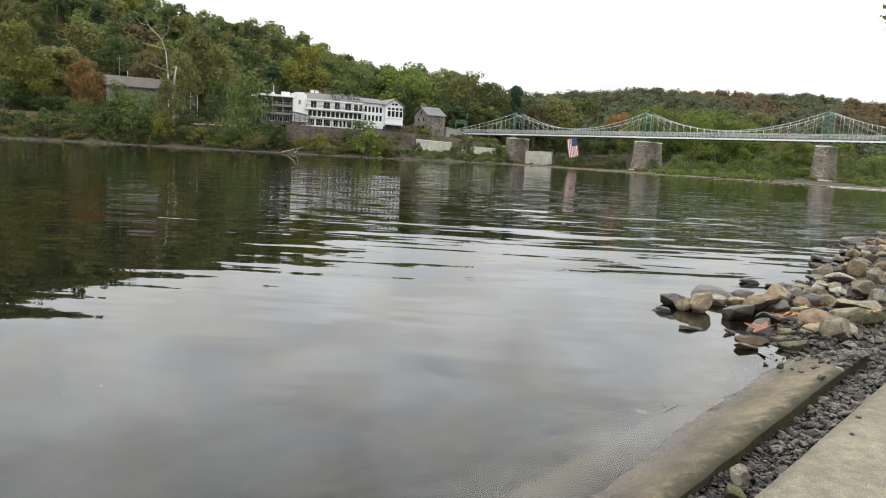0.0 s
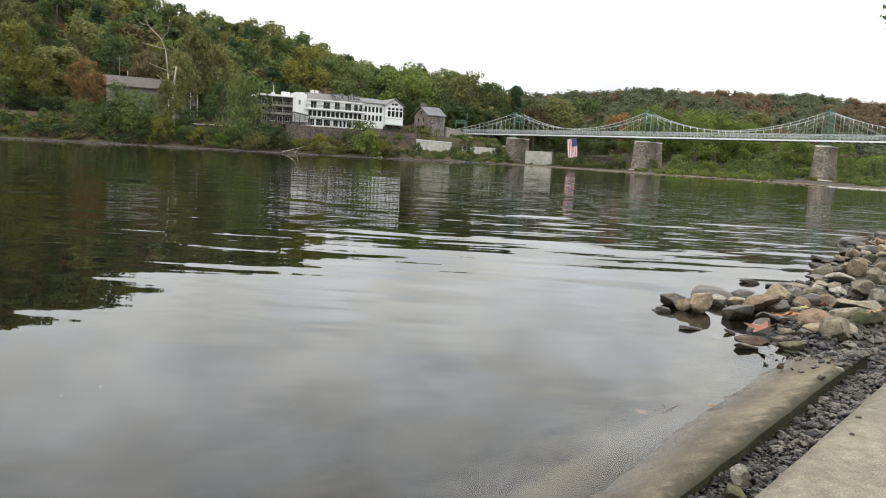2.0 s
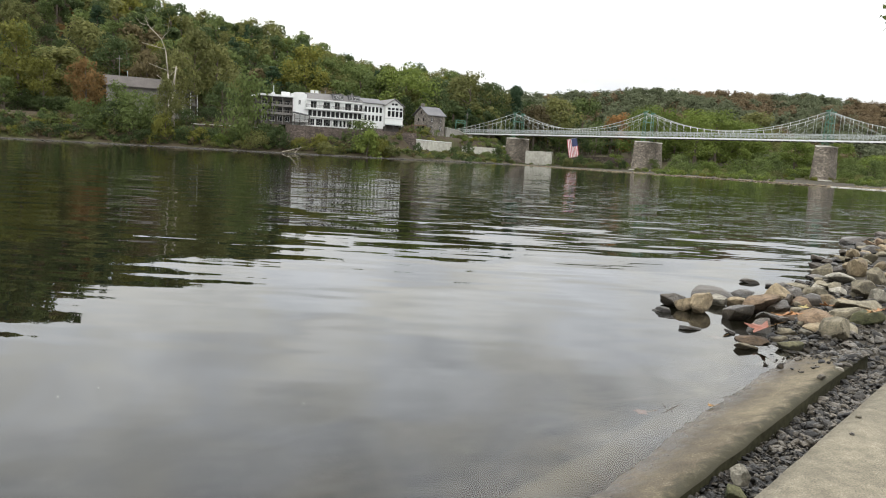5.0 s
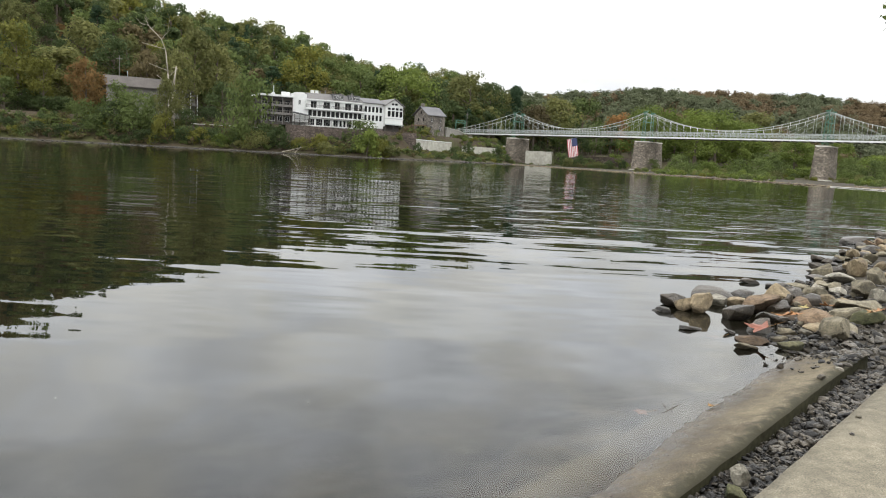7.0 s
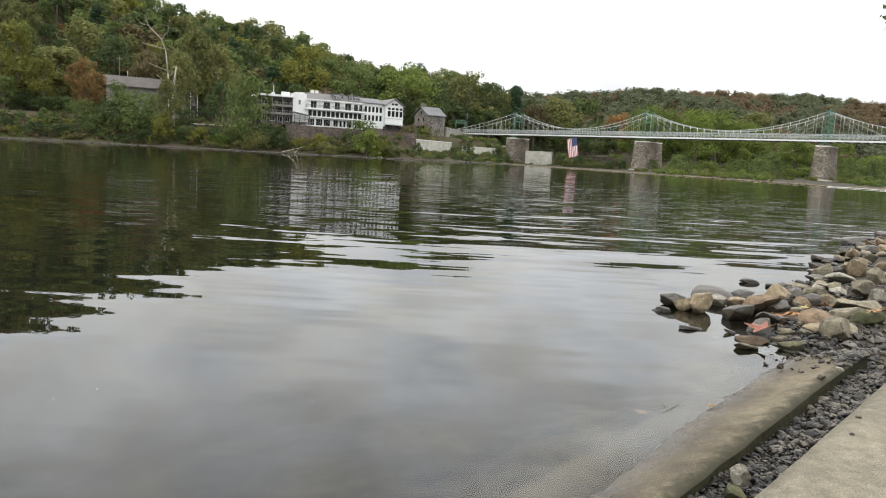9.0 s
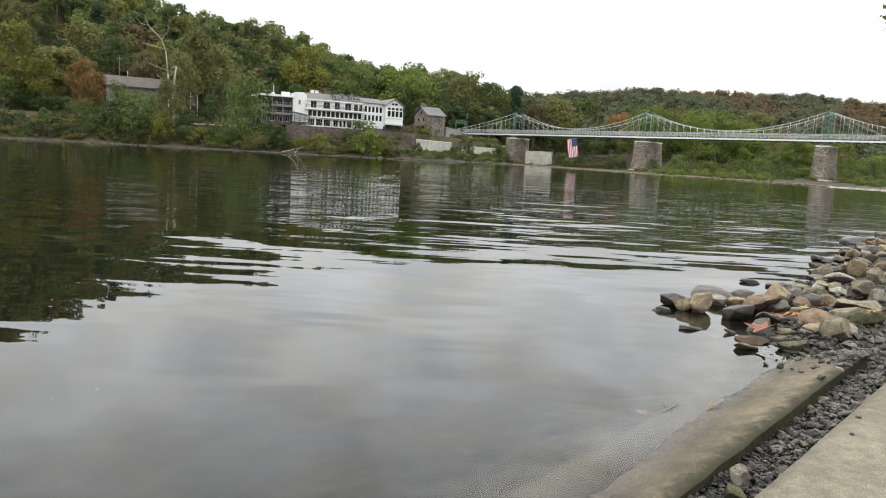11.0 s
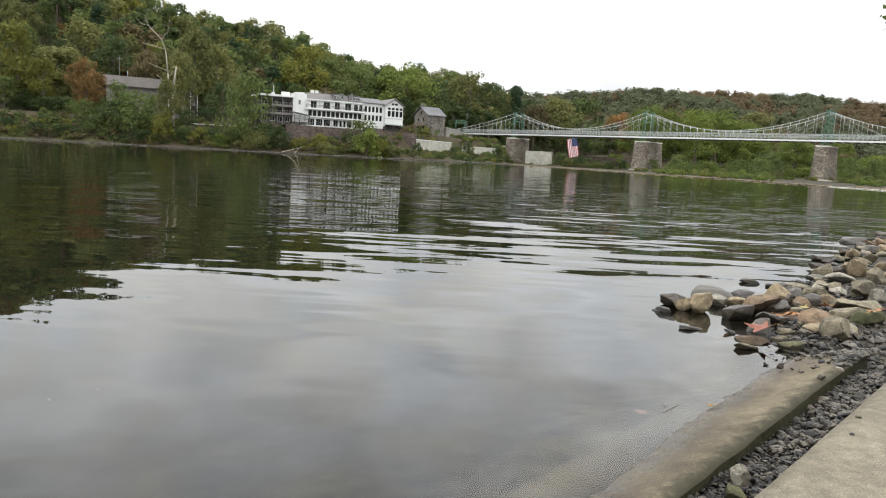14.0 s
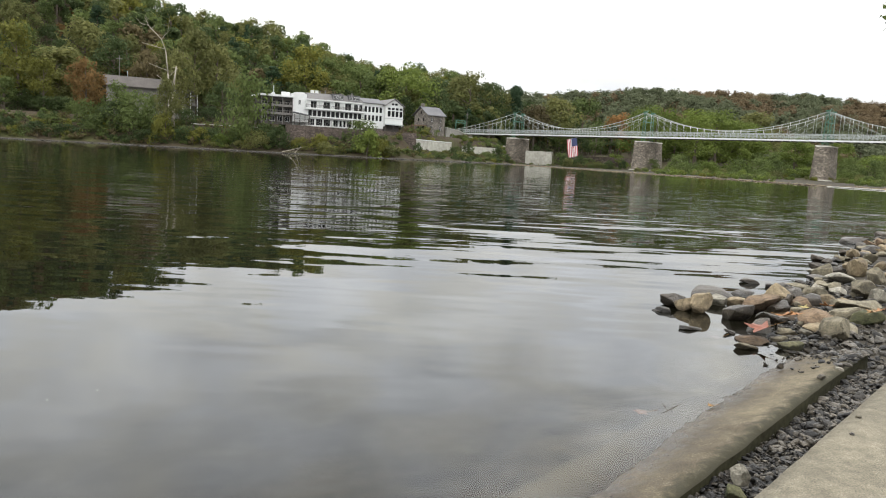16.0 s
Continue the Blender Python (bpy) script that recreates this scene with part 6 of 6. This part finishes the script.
# ---------------------------------------------------------------- specks afloat on the cove
FOAM = plain("pale_fluff", (0.50, 0.49, 0.46), 0.9, scale=60, vary=0.1)


def fleck(x, y, size, words):
    f = thing("floating_fluff", pose(x, y, 0.004), words, "fluff", "bits afloat on the river")
    bm = bmesh.new()
    for i in range(5):
        a = i * 1.3
        bmesh.ops.create_icosphere(bm, subdivisions=1, radius=size * (0.35 + 0.1 * math.sin(i * 2.0)), matrix=Matrix.Translation((math.cos(a) * size * 0.5, math.sin(a) * size * 0.35, 0)) @ Matrix.Diagonal((1, 1, 0.4, 1)))
    part("tuft", bm, FOAM, f)
    return f


FLECKS = [fleck(-1.74, 3.13, 0.005, "small white tuft afloat on the river"), fleck(-0.69, 3.12, 0.005, "small white tuft afloat on the river"), fleck(-1.63, 3.27, 0.005, "small white tuft afloat on the river")]


# ---------------------------------------------------------------- gravel bar and riffle by the piers
def river_bar():
    rng = np.random.default_rng(14)
    bm = bmesh.new()
    bmesh.ops.create_icosphere(bm, subdivisions=1, radius=1)
    ball = np.array([v.co[:] for v in bm.verts])
    tri = np.array([[v.index for v in f.verts] for f in bm.faces])
    bm.free()
    vs, fs, base = [], [], 0
    for i in range(1500):
        x = rng.uniform(20, 78)
        y = float(waterline(x)) + rng.exponential(7.0) + 0.5
        s = rng.uniform(0.06, 0.22)
        p = ball * rng.uniform(0.7, 1.2, (len(ball), 3)) * np.array((s * 1.4, s, s * 0.5)) + np.array((x, y, max(0, float(land(x, y))) + s * 0.1))
        vs.append(p)
        fs.append(tri + base)
        base += len(p)
    ob = mesh_from("shore_stones", np.concatenate(vs).tolist(), np.concatenate(fs).tolist(), STONE["tan"])
    tagged(ob, "tan cobbles along the gravel bar by the piers", "stones", kind="stuff")
    vs, fs, base = [], [], 0
    for i in range(900):
        x = rng.uniform(-130, 20)
        y = float(waterline(x)) + rng.exponential(3.5)
        s = rng.uniform(0.08, 0.32)
        p = ball * rng.uniform(0.7, 1.2, (len(ball), 3)) * np.array((s * 1.4, s, s * 0.6)) + np.array((x, y, max(0, float(land(x, y))) + s * 0.1))
        vs.append(p)
        fs.append(tri + base)
        base += len(p)
    ob = mesh_from("shore_stones", np.concatenate(vs).tolist(), np.concatenate(fs).tolist(), STONE["wet"])
    tagged(ob, "dark wet stones along the far muddy waterline", "stones", kind="stuff")
    vs, fs, base = [], [], 0
    for i in range(500):
        t = rng.uniform(0, 1)
        x = 53.6 + 5.0 * t
        y = float(waterline(x)) - 1.0 + rng.normal() * 0.5
        s = rng.uniform(0.04, 0.13)
        p = ball * rng.uniform(0.6, 1.3, (len(ball), 3)) * np.array((s * 3.0, s * 1.2, s * 0.45)) + np.array((x, y, 0.05))
        vs.append(p)
        fs.append(tri + base)
        base += len(p)
    ob = mesh_from("white_water", np.concatenate(vs).tolist(), np.concatenate(fs).tolist(), FOAM)
    return tagged(ob, "line of white foam where the river runs over a riffle", "rapids", kind="stuff")


riffle = river_bar()


# ---------------------------------------------------------------- overhanging tree on the near bank
def near_tree():
    t = thing("near_tree", pose(13.0, 12.5, 0.8), "leafy tree leaning over the near bank, branch tips in view", "tree")
    bm = rod(bmesh.new(), (0, 0, -0.6), (-0.5, 0, 4.0), 0.28, 0.2, 10)
    rod(bm, (-0.5, 0, 4.0), (-0.2, 0.4, 8.5), 0.2, 0.08, 9)
    part("trunk", bm, BARK, t, smooth=True)
    rng = np.random.default_rng(3)
    bm = bmesh.new()
    tips = [(-5.32, -0.5, 3.3), (-5.28, -0.4, 3.9), (-5.15, 0.3, 2.8), (-3.2, 0.2, 5.8), (-2.2, -0.5, 6.5), (1.5, 1.0, 7.0), (-0.5, 1.5, 8.5), (2.0, -1.0, 6.0)]
    for q in tips:
        rod(bm, (-0.45, 0, 3.6), q, 0.06, 0.015, 6)
    part("limb", bm, BARK, t)
    clumps = [(q[0] + abs(rng.normal()) * 0.25, q[1] + rng.normal() * 0.3, q[2] + rng.normal() * 0.3, 0.32) for q in tips for _ in range(4)]
    v, f = leaf_cloud(rng, clumps, 60, 0.07)
    mesh_from("crown", v.tolist(), f.tolist(), LEAF["green"], t)


near_tree()


twig = thing("twig", pose(1.15, 3.34, 0.0), "thin dark twig lying in the shallow water", "twig")
bm = rod(bmesh.new(), (0, 0, 0), (0.09, 0.10, 0.001), 0.002, 0.002, 6)
rod(bm, (0.09, 0.10, 0.001), (0.15, 0.16, -0.002), 0.002, 0.001, 6)
rod(bm, (0.02, 0.02, 0.0), (0.0, 0.06, 0.03), 0.0018, 0.001, 5)
rod(bm, (0.05, 0.05, 0.0), (0.06, 0.08, 0.025), 0.0018, 0.001, 5)
part("stick", bm, BARK, twig)


# ---------------------------------------------------------------- what moves
def motions():
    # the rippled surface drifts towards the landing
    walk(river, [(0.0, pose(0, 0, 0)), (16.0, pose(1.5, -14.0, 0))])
    # the flag swings in a light breeze
    sway = [(0, -9, 3), (0.8, -8, 6), (1.6, -7, -2), (2.6, -8, 4), (3.6, -9.5, 0), (5, -8, 5), (6.4, -9.5, -2), (7.5, -8.5, 4), (8.5, -10, -3), (10, -9.5, 5), (11.5, -8, 0), (12.5, -10, -4), (13.5, -9, 3), (14.7, -8, 5), (16, -9, -1)]
    walk(flag, [(t, FLAG_AT @ pose(0, 0, 0, b, 1.25 * a, 0)) for t, a, b in sway])

    # tufts drift slowly, the foam of the riffle trembles
    drift = ([(0, -1.74, 3.13), (7, -1.75, 3.08), (16, -1.77, 3.05)], [(0, -0.69, 3.12), (3.5, -0.64, 3.17), (9, -0.59, 3.22), (16, -0.53, 3.31)], [(0, -1.63, 3.27), (7, -1.63, 3.23), (16, -1.62, 3.21)])
    for f, rows in zip(FLECKS, drift):
        walk(f, [(t, pose(x, y, 0.004, 0, 0, 4 * t)) for t, x, y in rows])
    walk(riffle, [(t * 0.8, pose(0.35 * math.sin(t * 2.1), 0.2 * math.sin(t * 1.3), 0.02 * math.sin(t * 1.7))) for t in range(21)])


motions()
